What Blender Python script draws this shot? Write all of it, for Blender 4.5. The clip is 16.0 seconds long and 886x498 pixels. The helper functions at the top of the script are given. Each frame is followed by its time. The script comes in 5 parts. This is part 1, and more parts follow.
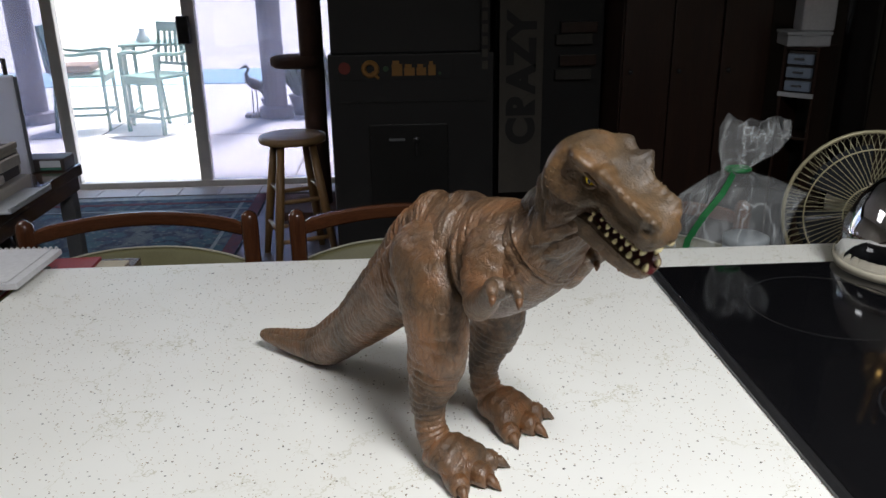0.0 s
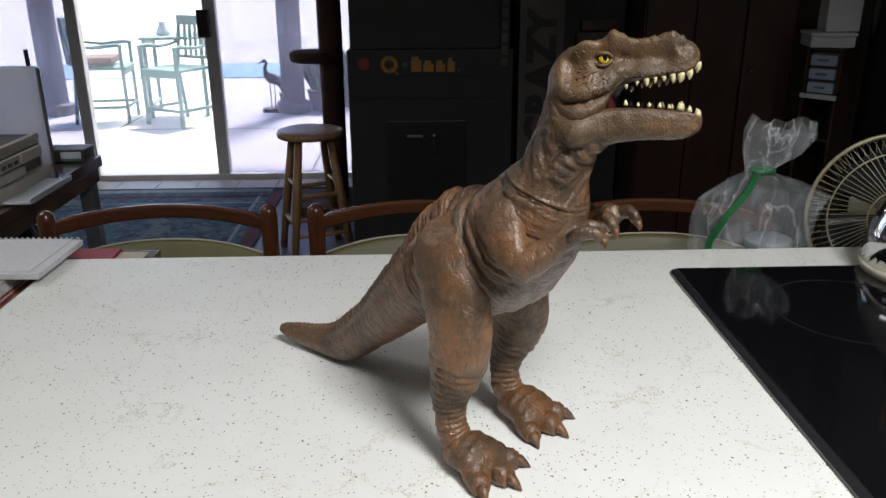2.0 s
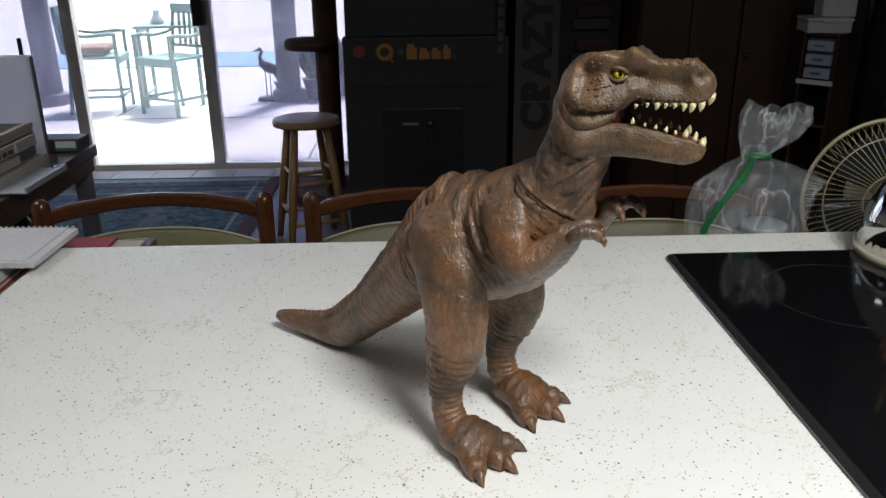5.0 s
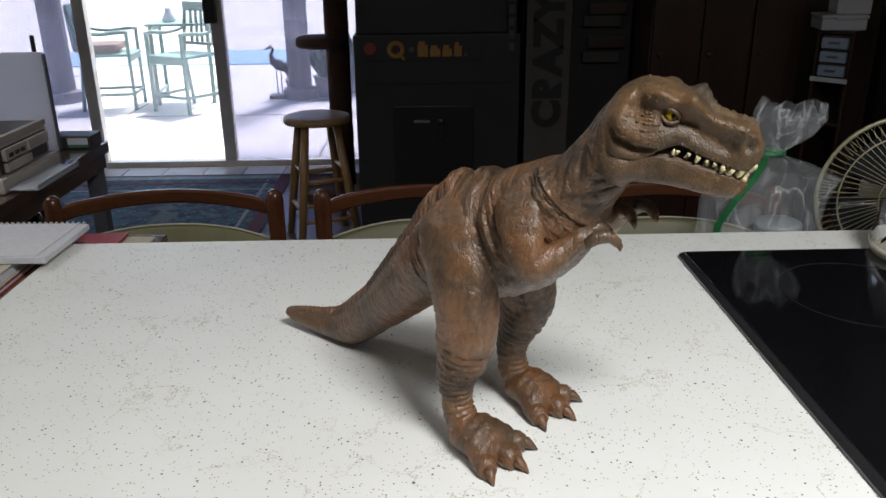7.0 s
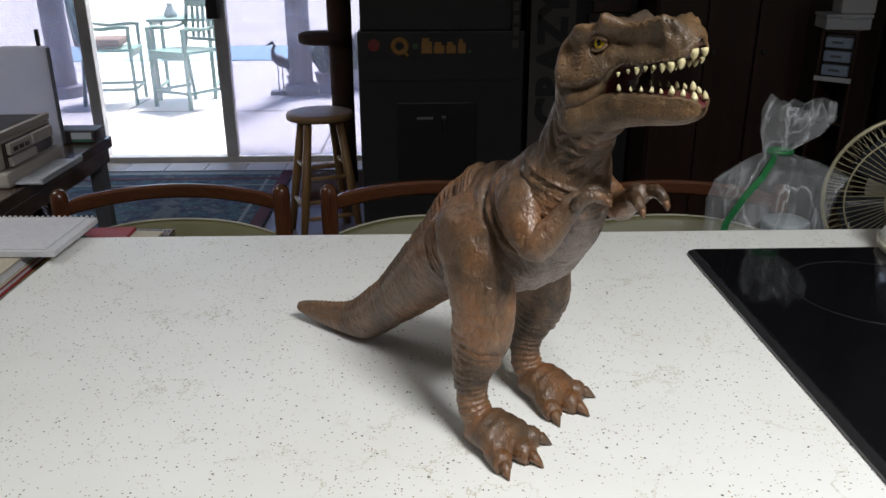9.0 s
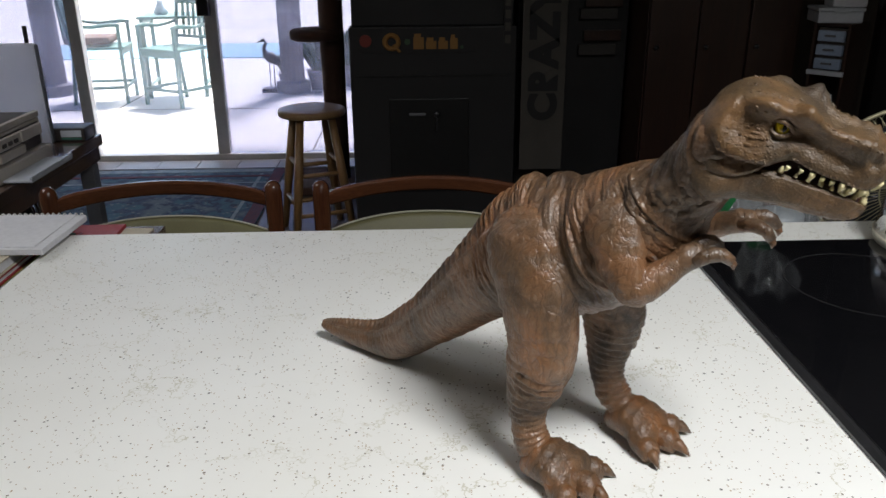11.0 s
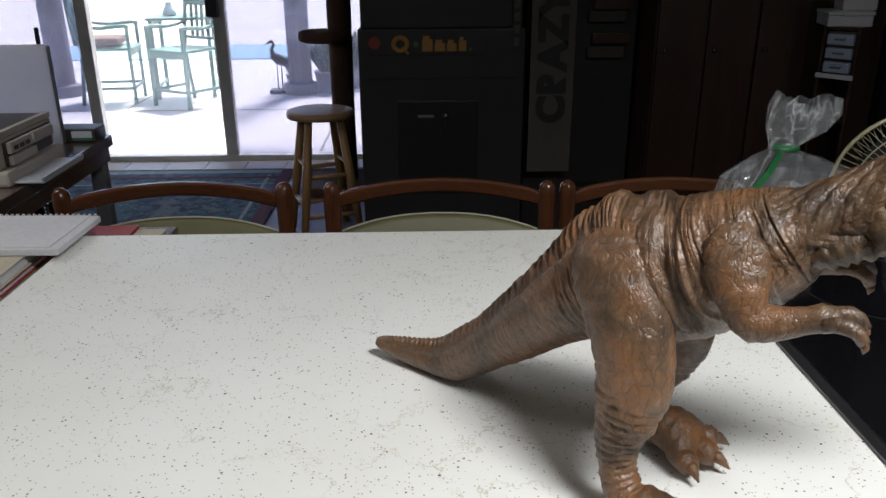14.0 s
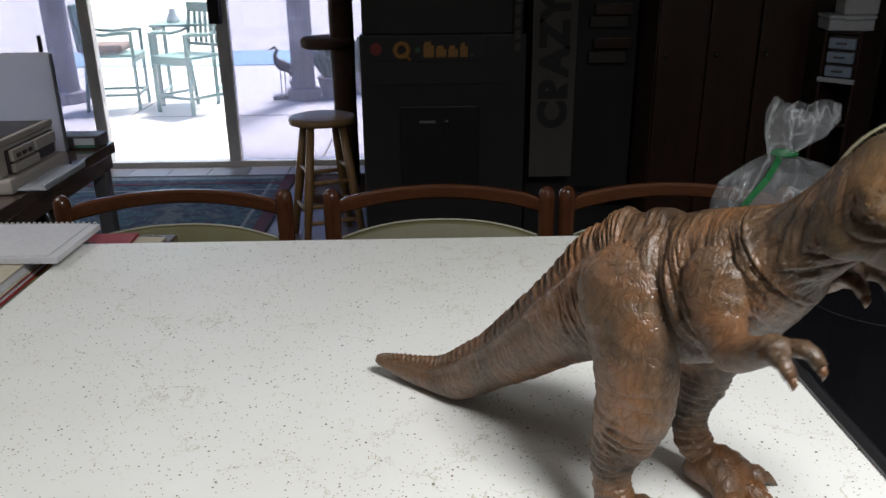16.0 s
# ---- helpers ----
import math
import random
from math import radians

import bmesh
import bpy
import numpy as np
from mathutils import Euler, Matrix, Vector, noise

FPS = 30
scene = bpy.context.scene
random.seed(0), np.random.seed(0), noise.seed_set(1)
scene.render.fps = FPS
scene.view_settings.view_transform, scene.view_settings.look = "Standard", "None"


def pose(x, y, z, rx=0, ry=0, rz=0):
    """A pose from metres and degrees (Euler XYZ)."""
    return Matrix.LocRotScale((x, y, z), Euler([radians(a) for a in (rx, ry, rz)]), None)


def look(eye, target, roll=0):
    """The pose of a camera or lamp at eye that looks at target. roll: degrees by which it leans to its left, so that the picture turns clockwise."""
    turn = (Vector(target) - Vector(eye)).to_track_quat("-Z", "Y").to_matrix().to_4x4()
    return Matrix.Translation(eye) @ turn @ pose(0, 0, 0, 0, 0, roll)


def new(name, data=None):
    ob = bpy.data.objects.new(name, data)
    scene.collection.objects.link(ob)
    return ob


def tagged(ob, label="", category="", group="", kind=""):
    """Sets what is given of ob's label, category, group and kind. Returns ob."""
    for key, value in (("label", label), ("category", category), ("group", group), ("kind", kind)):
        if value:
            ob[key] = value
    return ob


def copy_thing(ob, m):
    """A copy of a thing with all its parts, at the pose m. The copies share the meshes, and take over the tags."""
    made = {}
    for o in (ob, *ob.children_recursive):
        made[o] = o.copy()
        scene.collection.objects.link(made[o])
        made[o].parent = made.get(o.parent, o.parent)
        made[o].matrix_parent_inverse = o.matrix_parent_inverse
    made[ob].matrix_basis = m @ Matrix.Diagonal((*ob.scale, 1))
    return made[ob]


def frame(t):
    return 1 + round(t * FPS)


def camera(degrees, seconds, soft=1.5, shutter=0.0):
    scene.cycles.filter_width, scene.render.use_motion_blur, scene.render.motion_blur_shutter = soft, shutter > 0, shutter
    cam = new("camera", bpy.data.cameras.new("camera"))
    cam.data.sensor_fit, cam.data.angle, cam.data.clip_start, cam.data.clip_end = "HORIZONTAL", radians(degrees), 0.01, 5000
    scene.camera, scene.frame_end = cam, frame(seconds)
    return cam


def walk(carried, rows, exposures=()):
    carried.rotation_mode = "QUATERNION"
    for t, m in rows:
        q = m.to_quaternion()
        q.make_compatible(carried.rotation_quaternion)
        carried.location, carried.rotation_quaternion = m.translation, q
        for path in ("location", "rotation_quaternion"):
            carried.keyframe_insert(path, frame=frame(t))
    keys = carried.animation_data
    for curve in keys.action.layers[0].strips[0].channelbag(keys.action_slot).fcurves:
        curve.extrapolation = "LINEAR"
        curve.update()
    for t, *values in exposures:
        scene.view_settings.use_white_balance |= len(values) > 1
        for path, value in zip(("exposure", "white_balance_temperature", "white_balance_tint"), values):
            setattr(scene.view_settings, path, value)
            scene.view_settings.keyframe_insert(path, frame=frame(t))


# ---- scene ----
cam = camera(59.0, 16.0, shutter=0.4)
PATH = [
    (0, (0.024, -0.007, 1.36), (0.118, 1.876, 0.69), -0.9),
    (0.5, (0.027, -0.014, 1.355), (0.097, 1.869, 0.684), -1.0),
    (1, (0.023, -0.009, 1.358), (0.078, 1.874, 0.686), -0.8),
    (1.5, (0.017, -0.003, 1.357), (0.069, 1.881, 0.687), -0.9),
    (2, (0.015, -0.002, 1.358), (0.073, 1.879, 0.682), -0.3),
    (2.5, (0.018, -0.005, 1.357), (0.088, 1.874, 0.676), -0.4),
    (3, (0.019, -0.006, 1.355), (0.093, 1.871, 0.671), -0.3),
    (3.5, (0.02, -0.006, 1.357), (0.096, 1.868, 0.664), -0.3),
    (4, (0.018, -0.004, 1.356), (0.093, 1.869, 0.658), -0.3),
    (6.5, (0.016, -0.002, 1.353), (0.059, 1.868, 0.646), -0.7),
    (7, (0.016, 0.002, 1.351), (0.055, 1.872, 0.644), -0.6),
    (7.5, (0.017, 0.003, 1.351), (0.055, 1.872, 0.641), -0.7),
    (8, (0.011, 0.002, 1.351), (0.048, 1.871, 0.639), -0.5),
    (8.5, (0.007, -0.001, 1.351), (0.046, 1.866, 0.637), -0.5),
    (9, (0.0, 0.001, 1.349), (0.042, 1.869, 0.636), -0.2),
    (11.5, (0.0, 0.01, 1.342), (0.062, 1.873, 0.617), -0.4),
    (12, (-0.007, 0.01, 1.343), (0.056, 1.871, 0.614), -0.2),
    (12.5, (-0.012, 0.009, 1.345), (0.046, 1.871, 0.617), 0.1),
    (13, (-0.016, 0.007, 1.347), (0.039, 1.871, 0.624), 0.1),
    (13.5, (-0.013, 0.006, 1.346), (0.034, 1.871, 0.626), -0.0),
    (14, (-0.01, 0.006, 1.345), (0.035, 1.873, 0.629), -0.3),
    (14.5, (-0.004, 0.005, 1.345), (0.036, 1.873, 0.632), -0.5),
    (15, (-0.002, 0.005, 1.345), (0.034, 1.874, 0.635), -0.3),
    (15.5, (-0.002, 0.006, 1.347), (0.032, 1.875, 0.637), -0.5),
    (16, (0.0, 0.006, 1.349), (0.034, 1.877, 0.644), -0.6),
]
walk(cam, [(t, look(eye, target, roll)) for t, eye, target, roll in PATH], [(0, 1.67), (4, 1.65), (6.5, 1.58), (16, 1.58)])

# ---- light ----
world = bpy.data.worlds.new("sky")
scene.world = world
world.use_nodes = True
wn = world.node_tree
sky = wn.nodes.new("ShaderNodeTexSky")
sky.sky_type, sky.sun_disc = "NISHITA", False
sky.sun_elevation, sky.sun_rotation = radians(58), radians(20)
wn.links.new(sky.outputs[0], wn.nodes["Background"].inputs[0])
wn.nodes["Background"].inputs[1].default_value = 0.15
sun = new("sun", bpy.data.lights.new("sun", "SUN"))
sun.data.energy, sun.data.angle, sun.data.color = 5.0, radians(12), (1.0, 0.95, 0.88)
sun.matrix_world = look((1.5, 12.0, 8.5), (-0.2, 7.0, 0))
# the second lamp is an unseen fill, set over the desk to brighten the printer
for name, at, size, size_y, watts in (("kitchen_lamp", (0.62, -0.36, 2.41), 0.6, 0.30, 13.6), ("side_lamp", (-1.95, 1.45, 2.41), 1.2, 0.6, 4.2)):
    lamp = new(name, bpy.data.lights.new(name, "AREA"))
    lamp.data.shape, lamp.data.size, lamp.data.size_y = "RECTANGLE", size, size_y
    lamp.data.energy, lamp.data.color, lamp.data.spread = watts, (0.97, 0.98, 1.0), radians(150)
    lamp.matrix_world = look(at, (at[0], at[1] + 0.001, 0))


# ---- materials ----
def nodes_of(name):
    m = bpy.data.materials.new(name)
    m.use_nodes = True
    t = m.node_tree
    return m, t, t.nodes["Principled BSDF"]


def add(t, kind, **sockets):
    n = t.nodes.new("ShaderNode" + kind)
    for k, val in sockets.items():
        n.inputs[k.replace("_", " ")].default_value = val
    return n


def ramp(t, source, stops):
    r = t.nodes.new("ShaderNodeValToRGB")
    els = r.color_ramp.elements
    while len(els) < len(stops):
        els.new(0.5)
    for e, (pos, col) in zip(els, stops):
        e.position = pos
        e.color = (*col, 1) if len(col) == 3 else col
    t.links.new(source, r.inputs[0])
    return r.outputs[0]


def mix(t, fac, a, b, how="MIX"):
    n = t.nodes.new("ShaderNodeMix")
    n.data_type, n.blend_type = "RGBA", how
    for socket, val in ((n.inputs[0], fac), (n.inputs[6], a), (n.inputs[7], b)):
        if isinstance(val, (int, float)):
            socket.default_value = val
        elif isinstance(val, tuple):
            socket.default_value = (*val, 1)
        else:
            t.links.new(val, socket)
    return n.outputs[2]


def bump(t, bsdf, height, strength, distance):
    b = t.nodes.new("ShaderNodeBump")
    b.inputs["Strength"].default_value, b.inputs["Distance"].default_value = strength, distance
    t.links.new(height, b.inputs["Height"])
    t.links.new(b.outputs[0], bsdf.inputs["Normal"])


def coords(t, stretch=(1, 1, 1)):
    c = t.nodes.new("ShaderNodeTexCoord")
    mp = t.nodes.new("ShaderNodeMapping")
    mp.inputs["Scale"].default_value = stretch
    t.links.new(c.outputs["Object"], mp.inputs[0])
    return mp.outputs[0]


def tex(t, kind, vec, **sockets):
    n = add(t, kind, **sockets)
    t.links.new(vec, n.inputs["Vector"])
    return n


def plain(name, c1, c2=None, scale=8.0, rough=0.5, metal=0.0, relief=0.15, fine=120.0, stretch=(1, 1, 1), **extra):
    """Two-tone surface with coarse stains and fine grain."""
    m, t, b = nodes_of(name)
    c2 = c2 or tuple(x * 0.75 for x in c1)
    v = coords(t, stretch)
    coarse = tex(t, "TexNoise", v, Scale=scale, Detail=5.0, Roughness=0.6)
    grain = tex(t, "TexNoise", v, Scale=fine, Detail=3.0)
    col = ramp(t, coarse.outputs["Fac"], [(0.3, c2), (0.7, c1)])
    col = mix(t, 0.25, col, ramp(t, grain.outputs["Fac"], [(0.3, tuple(x * 0.6 for x in c1)), (0.7, c1)]))
    t.links.new(col, b.inputs["Base Color"])
    b.inputs["Metallic"].default_value = metal
    t.links.new(ramp(t, coarse.outputs["Fac"], [(0.2, (rough * 0.8,) * 3), (0.8, (min(1, rough * 1.2),) * 3)]), b.inputs["Roughness"])
    if relief:
        bump(t, b, grain.outputs["Fac"], relief, 0.002)
    for k, val in extra.items():
        b.inputs[k.replace("_", " ")].default_value = val
    return m


def wood_mat(name, light, dark, axis=0, rough=0.35, scale=1.0):
    m, t, b = nodes_of(name)
    st = [14 * scale] * 3
    st[axis] = 1.2 * scale
    v = coords(t, tuple(st))
    n = tex(t, "TexNoise", v, Scale=3.0, Detail=6.0, Roughness=0.65, Distortion=0.6)
    f = tex(t, "TexNoise", v, Scale=22.0, Detail=2.0)
    col = mix(t, 0.3, ramp(t, n.outputs["Fac"], [(0.3, dark), (0.7, light)]), ramp(t, f.outputs["Fac"], [(0.35, dark), (0.6, light)]))
    t.links.new(col, b.inputs["Base Color"])
    b.inputs["Roughness"].default_value = rough
    bump(t, b, f.outputs["Fac"], 0.08, 0.001)
    return m


def counter_mat():
    m, t, b = nodes_of("speckled_laminate")
    v = coords(t)
    base = tex(t, "TexNoise", v, Scale=5.0, Detail=4.0)
    col = ramp(t, base.outputs["Fac"], [(0.3, (0.80, 0.795, 0.745)), (0.7, (0.85, 0.85, 0.81))])
    # fine dark flecks, a few larger ones
    warp = tex(t, "TexNoise", v, Scale=60.0, Detail=1.0)
    for scale, size, keep, tone in ((170.0, 0.20, 0.76, (0.22, 0.19, 0.15)), (300.0, 0.25, 0.78, (0.42, 0.32, 0.20)), (95.0, 0.125, 0.80, (0.10, 0.10, 0.09))):
        vo = tex(t, "TexVoronoi", v, Scale=scale)
        sh = t.nodes.new("ShaderNodeSeparateColor")
        t.links.new(vo.outputs["Color"], sh.inputs[0])
        d = t.nodes.new("ShaderNodeMath")
        d.operation = "MULTIPLY_ADD"
        d.inputs[1].default_value, d.inputs[2].default_value = 0.25, -0.12
        t.links.new(warp.outputs["Fac"], d.inputs[0])
        s = t.nodes.new("ShaderNodeMath")
        s.operation = "ADD"
        t.links.new(vo.outputs["Distance"], s.inputs[0])
        t.links.new(d.outputs[0], s.inputs[1])
        spot = ramp(t, s.outputs[0], [(size * 0.8, (1, 1, 1)), (size, (0, 0, 0))])
        pick = ramp(t, sh.outputs[0], [(keep, (0, 0, 0)), (keep + 0.01, (1, 1, 1))])
        col = mix(t, mix(t, 1.0, spot, pick, "MULTIPLY"), col, tone)
    # broken golden veins
    wv = tex(t, "TexNoise", v, Scale=9.0, Detail=5.0, Roughness=0.7)
    warped = t.nodes.new("ShaderNodeVectorMath")
    warped.operation = "MULTIPLY_ADD"
    t.links.new(wv.outputs["Color"], warped.inputs[0])
    warped.inputs[1].default_value = (0.16, 0.16, 0.16)
    t.links.new(v, warped.inputs[2])
    ve = t.nodes.new("ShaderNodeTexVoronoi")
    ve.feature = "DISTANCE_TO_EDGE"
    ve.inputs["Scale"].default_value = 7.0
    t.links.new(warped.outputs[0], ve.inputs["Vector"])
    line = ramp(t, ve.outputs["Distance"], [(0.002, (1, 1, 1)), (0.009, (0, 0, 0))])
    gap = tex(t, "TexNoise", v, Scale=13.0, Detail=2.0)
    seen = ramp(t, gap.outputs["Fac"], [(0.45, (0, 0, 0)), (0.60, (0.62, 0.62, 0.62))])
    col = mix(t, mix(t, 1.0, line, seen, "MULTIPLY"), col, (0.46, 0.43, 0.28))
    t.links.new(col, b.inputs["Base Color"])
    b.inputs["Roughness"].default_value = 0.38
    bump(t, b, base.outputs["Fac"], 0.03, 0.001)
    return m


def skin_mat(name, tones, dusty, scale=1.0, pebbles=0.10, grey=0.55, gloss=0.36, depth=0.0010, coat=0.10):
    """Painted rubber hide: rust and olive patches, leathery wrinkles whose dark wash also paints in crease shade,
    dry-brushed tops.
    """
    m, t, b = nodes_of(name)
    rest = t.nodes.new("ShaderNodeAttribute")
    rest.attribute_name = "rest"
    v = rest.outputs["Vector"]
    warp = tex(t, "TexNoise", v, Scale=42.0 * scale, Detail=3.0, Roughness=0.6)
    bent = t.nodes.new("ShaderNodeVectorMath")
    bent.operation = "MULTIPLY_ADD"
    t.links.new(warp.outputs["Color"], bent.inputs[0])
    bent.inputs[1].default_value = (0.016, 0.016, 0.016)
    t.links.new(v, bent.inputs[2])
    drawn = t.nodes.new("ShaderNodeMapping")
    drawn.inputs["Rotation"].default_value = (0, radians(24), 0)
    drawn.inputs["Scale"].default_value = (1.0, 0.85, 0.45)
    t.links.new(bent.outputs[0], drawn.inputs[0])
    n1 = tex(t, "TexNoise", v, Scale=15.0 * scale, Detail=6.0, Roughness=0.65, Distortion=0.6)
    n3 = tex(t, "TexNoise", bent.outputs[0], Scale=85.0 * scale, Detail=4.0, Roughness=0.6)
    n4 = tex(t, "TexNoise", v, Scale=10.0 * scale, Detail=4.0)
    cells = []
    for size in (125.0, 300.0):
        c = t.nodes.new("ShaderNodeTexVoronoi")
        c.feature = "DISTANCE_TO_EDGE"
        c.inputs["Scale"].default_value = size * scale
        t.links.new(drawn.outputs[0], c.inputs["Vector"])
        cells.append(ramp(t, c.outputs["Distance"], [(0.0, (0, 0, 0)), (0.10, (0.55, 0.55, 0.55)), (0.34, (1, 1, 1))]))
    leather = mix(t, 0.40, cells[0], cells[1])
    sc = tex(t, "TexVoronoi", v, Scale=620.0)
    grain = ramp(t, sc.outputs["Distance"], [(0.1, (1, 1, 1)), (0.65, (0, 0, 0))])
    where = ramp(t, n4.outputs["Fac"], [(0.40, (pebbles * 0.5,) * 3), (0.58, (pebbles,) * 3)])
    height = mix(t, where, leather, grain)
    col = ramp(t, n1.outputs["Fac"], [(0.34, tones[0]), (0.47, tones[1]), (0.62, tones[2])])
    olive = ramp(t, n3.outputs["Fac"], [(0.35, (0.030, 0.024, 0.015)), (0.62, (0.090, 0.068, 0.045))])
    col = mix(t, ramp(t, n4.outputs["Fac"], [(0.44, (0, 0, 0)), (0.60, (grey, grey, grey))]), col, olive)
    tops = mix(t, 1.0, ramp(t, height, [(0.62, (0, 0, 0)), (1.0, (0.42, 0.42, 0.42))]), ramp(t, n3.outputs["Fac"], [(0.42, (0, 0, 0)), (0.62, (1, 1, 1))]), "MULTIPLY")
    col = mix(t, tops, col, dusty)
    # low spots of the height darkened in the colour: wash plus painted crease shade
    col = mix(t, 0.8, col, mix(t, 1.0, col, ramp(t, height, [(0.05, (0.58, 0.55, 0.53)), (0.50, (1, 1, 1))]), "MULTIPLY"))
    t.links.new(col, b.inputs["Base Color"])
    t.links.new(ramp(t, n1.outputs["Fac"], [(0.35, (gloss + 0.12,) * 3), (0.62, (gloss,) * 3)]), b.inputs["Roughness"])
    b.inputs["Specular IOR Level"].default_value = 0.6
    b.inputs["Coat Weight"].default_value, b.inputs["Coat Roughness"].default_value = coat, 0.30
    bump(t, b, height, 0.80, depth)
    return m


def rug_mat():
    m, t, b = nodes_of("oriental_rug")
    v = coords(t)
    big = tex(t, "TexVoronoi", v, Scale=6.5)
    small = tex(t, "TexVoronoi", v, Scale=26.0)
    wav = tex(t, "TexNoise", v, Scale=16.0, Detail=2.0)
    fib = tex(t, "TexNoise", v, Scale=220.0, Detail=2.0)
    col = ramp(t, big.outputs["Distance"], [(0.0, (0.24, 0.07, 0.07)), (0.12, (0.40, 0.40, 0.35)), (0.18, (0.06, 0.16, 0.24)), (0.45, (0.10, 0.25, 0.29)), (0.60, (0.05, 0.08, 0.17)), (0.8, (0.26, 0.30, 0.30))])
    col = mix(t, ramp(t, small.outputs["Distance"], [(0.22, (1, 1, 1)), (0.28, (0, 0, 0))]), col, (0.36, 0.40, 0.38))
    col = mix(t, ramp(t, wav.outputs["Fac"], [(0.56, (0, 0, 0)), (0.60, (1, 1, 1))]), col, (0.035, 0.05, 0.11))
    col = mix(t, 0.30, col, ramp(t, fib.outputs["Fac"], [(0.3, (0.04, 0.06, 0.09)), (0.7, (0.30, 0.36, 0.38))]))
    col = mix(t, 1.0, col, (0.55, 0.58, 0.64), "MULTIPLY")
    t.links.new(col, b.inputs["Base Color"])
    b.inputs["Roughness"].default_value = 0.95
    bump(t, b, fib.outputs["Fac"], 0.5, 0.004)
    return m


def glass_mat(name, tint, rough=0.02, ior=1.45):
    m, t, b = nodes_of(name)
    b.inputs["Base Color"].default_value = (*tint, 1)
    b.inputs["Transmission Weight"].default_value = 1.0
    b.inputs["IOR"].default_value = ior
    n = tex(t, "TexNoise", coords(t), Scale=30.0, Detail=4.0)
    t.links.new(ramp(t, n.outputs["Fac"], [(0.3, (rough,) * 3), (0.8, (rough * 2.5,) * 3)]), b.inputs["Roughness"])
    return m


def frosted_mat():
    """White frosted plastic sheet that lets the daylight behind it through."""
    m, t, b = nodes_of("white_frosted_panel")
    v = coords(t)
    n = tex(t, "TexNoise", v, Scale=6.0, Detail=4.0)
    col = ramp(t, n.outputs["Fac"], [(0.3, (0.84, 0.84, 0.90)), (0.7, (0.90, 0.90, 0.94))])
    t.links.new(col, b.inputs["Base Color"])
    b.inputs["Roughness"].default_value = 0.45
    tr = t.nodes.new("ShaderNodeBsdfTranslucent")
    t.links.new(col, tr.inputs["Color"])
    mx = t.nodes.new("ShaderNodeMixShader")
    mx.inputs["Fac"].default_value = 0.78
    out = next(n for n in t.nodes if n.type == "OUTPUT_MATERIAL")
    t.links.new(b.outputs["BSDF"], mx.inputs[1])
    t.links.new(tr.outputs["BSDF"], mx.inputs[2])
    t.links.new(mx.outputs["Shader"], out.inputs["Surface"])
    return m


def dust_glare_mat():
    """Clear door glass under a thin uneven film of dust, whose pale veil also stands in for glare."""
    m, t, b = nodes_of("clear_glass_dust_glare")
    v = coords(t)
    n = tex(t, "TexNoise", v, Scale=3.0, Detail=5.0, Roughness=0.65)
    clear = t.nodes.new("ShaderNodeBsdfTransparent")
    tr = t.nodes.new("ShaderNodeBsdfTranslucent")
    tr.inputs["Color"].default_value = (0.86, 0.87, 0.95, 1)
    mx = t.nodes.new("ShaderNodeMixShader")
    # pale veil mixed into the glass: dust plus painted glare over the patio
    t.links.new(ramp(t, n.outputs["Fac"], [(0.35, (0.055,) * 3), (0.55, (0.085,) * 3), (0.72, (0.14,) * 3)]), mx.inputs["Fac"])
    out = next(n for n in t.nodes if n.type == "OUTPUT_MATERIAL")
    t.links.new(clear.outputs["BSDF"], mx.inputs[1])
    t.links.new(tr.outputs["BSDF"], mx.inputs[2])
    t.links.new(mx.outputs["Shader"], out.inputs["Surface"])
    return m


def film_mat():
    """Crinkled clear plastic film: mostly see-through, glints painted in as pale, more opaque lines."""
    m, t, b = nodes_of("clear_plastic_film")
    v = coords(t, (1, 1, 0.35))
    n = tex(t, "TexNoise", v, Scale=16.0, Detail=3.0, Roughness=0.5, Distortion=0.3)
    b.inputs["Base Color"].default_value = (0.82, 0.86, 0.88, 1)
    b.inputs["Roughness"].default_value = 0.07
    b.inputs["Specular IOR Level"].default_value = 1.0
    t.links.new(ramp(t, n.outputs["Fac"], [(0.40, (0.09,) * 3), (0.480, (0.08,) * 3), (0.50, (0.34,) * 3), (0.520, (0.09,) * 3), (0.60, (0.08,) * 3), (0.66, (0.28,) * 3)]), b.inputs["Alpha"])
    bump(t, b, n.outputs["Fac"], 1.0, 0.012)
    return m


LAMINATE = counter_mat()
BLACK_GLASS = plain("black_ceramic_glass", (0.006, 0.006, 0.007), (0.004, 0.004, 0.005), rough=0.07, relief=0.0)
TRIM_GREY = plain("dark_metal_trim", (0.09, 0.09, 0.095), rough=0.35, metal=0.8, relief=0.05)
BURNER = plain("burner_print", (0.017, 0.017, 0.019), rough=0.2, relief=0.0)
CHAIR_WOOD = wood_mat("red_brown_wood", (0.115, 0.042, 0.018), (0.050, 0.018, 0.009), 0, 0.22)
CHAIR_POST = wood_mat("red_brown_wood_upright", (0.105, 0.038, 0.017), (0.045, 0.016, 0.008), 2, 0.20)
GREEN_CLOTH = plain("olive_vinyl", (0.165, 0.155, 0.072), (0.13, 0.12, 0.055), 10, 0.5, relief=0.25, fine=300)
PIPING = plain("pale_piping", (0.55, 0.53, 0.42), rough=0.6)
STOOL_WOOD = wood_mat("yellow_brown_wood", (0.36, 0.21, 0.085), (0.22, 0.12, 0.05), 2, 0.4)
STOOL_SEAT = wood_mat("yellow_brown_seat_wood", (0.38, 0.24, 0.11), (0.25, 0.14, 0.06), 0, 0.35)
RUG = rug_mat()
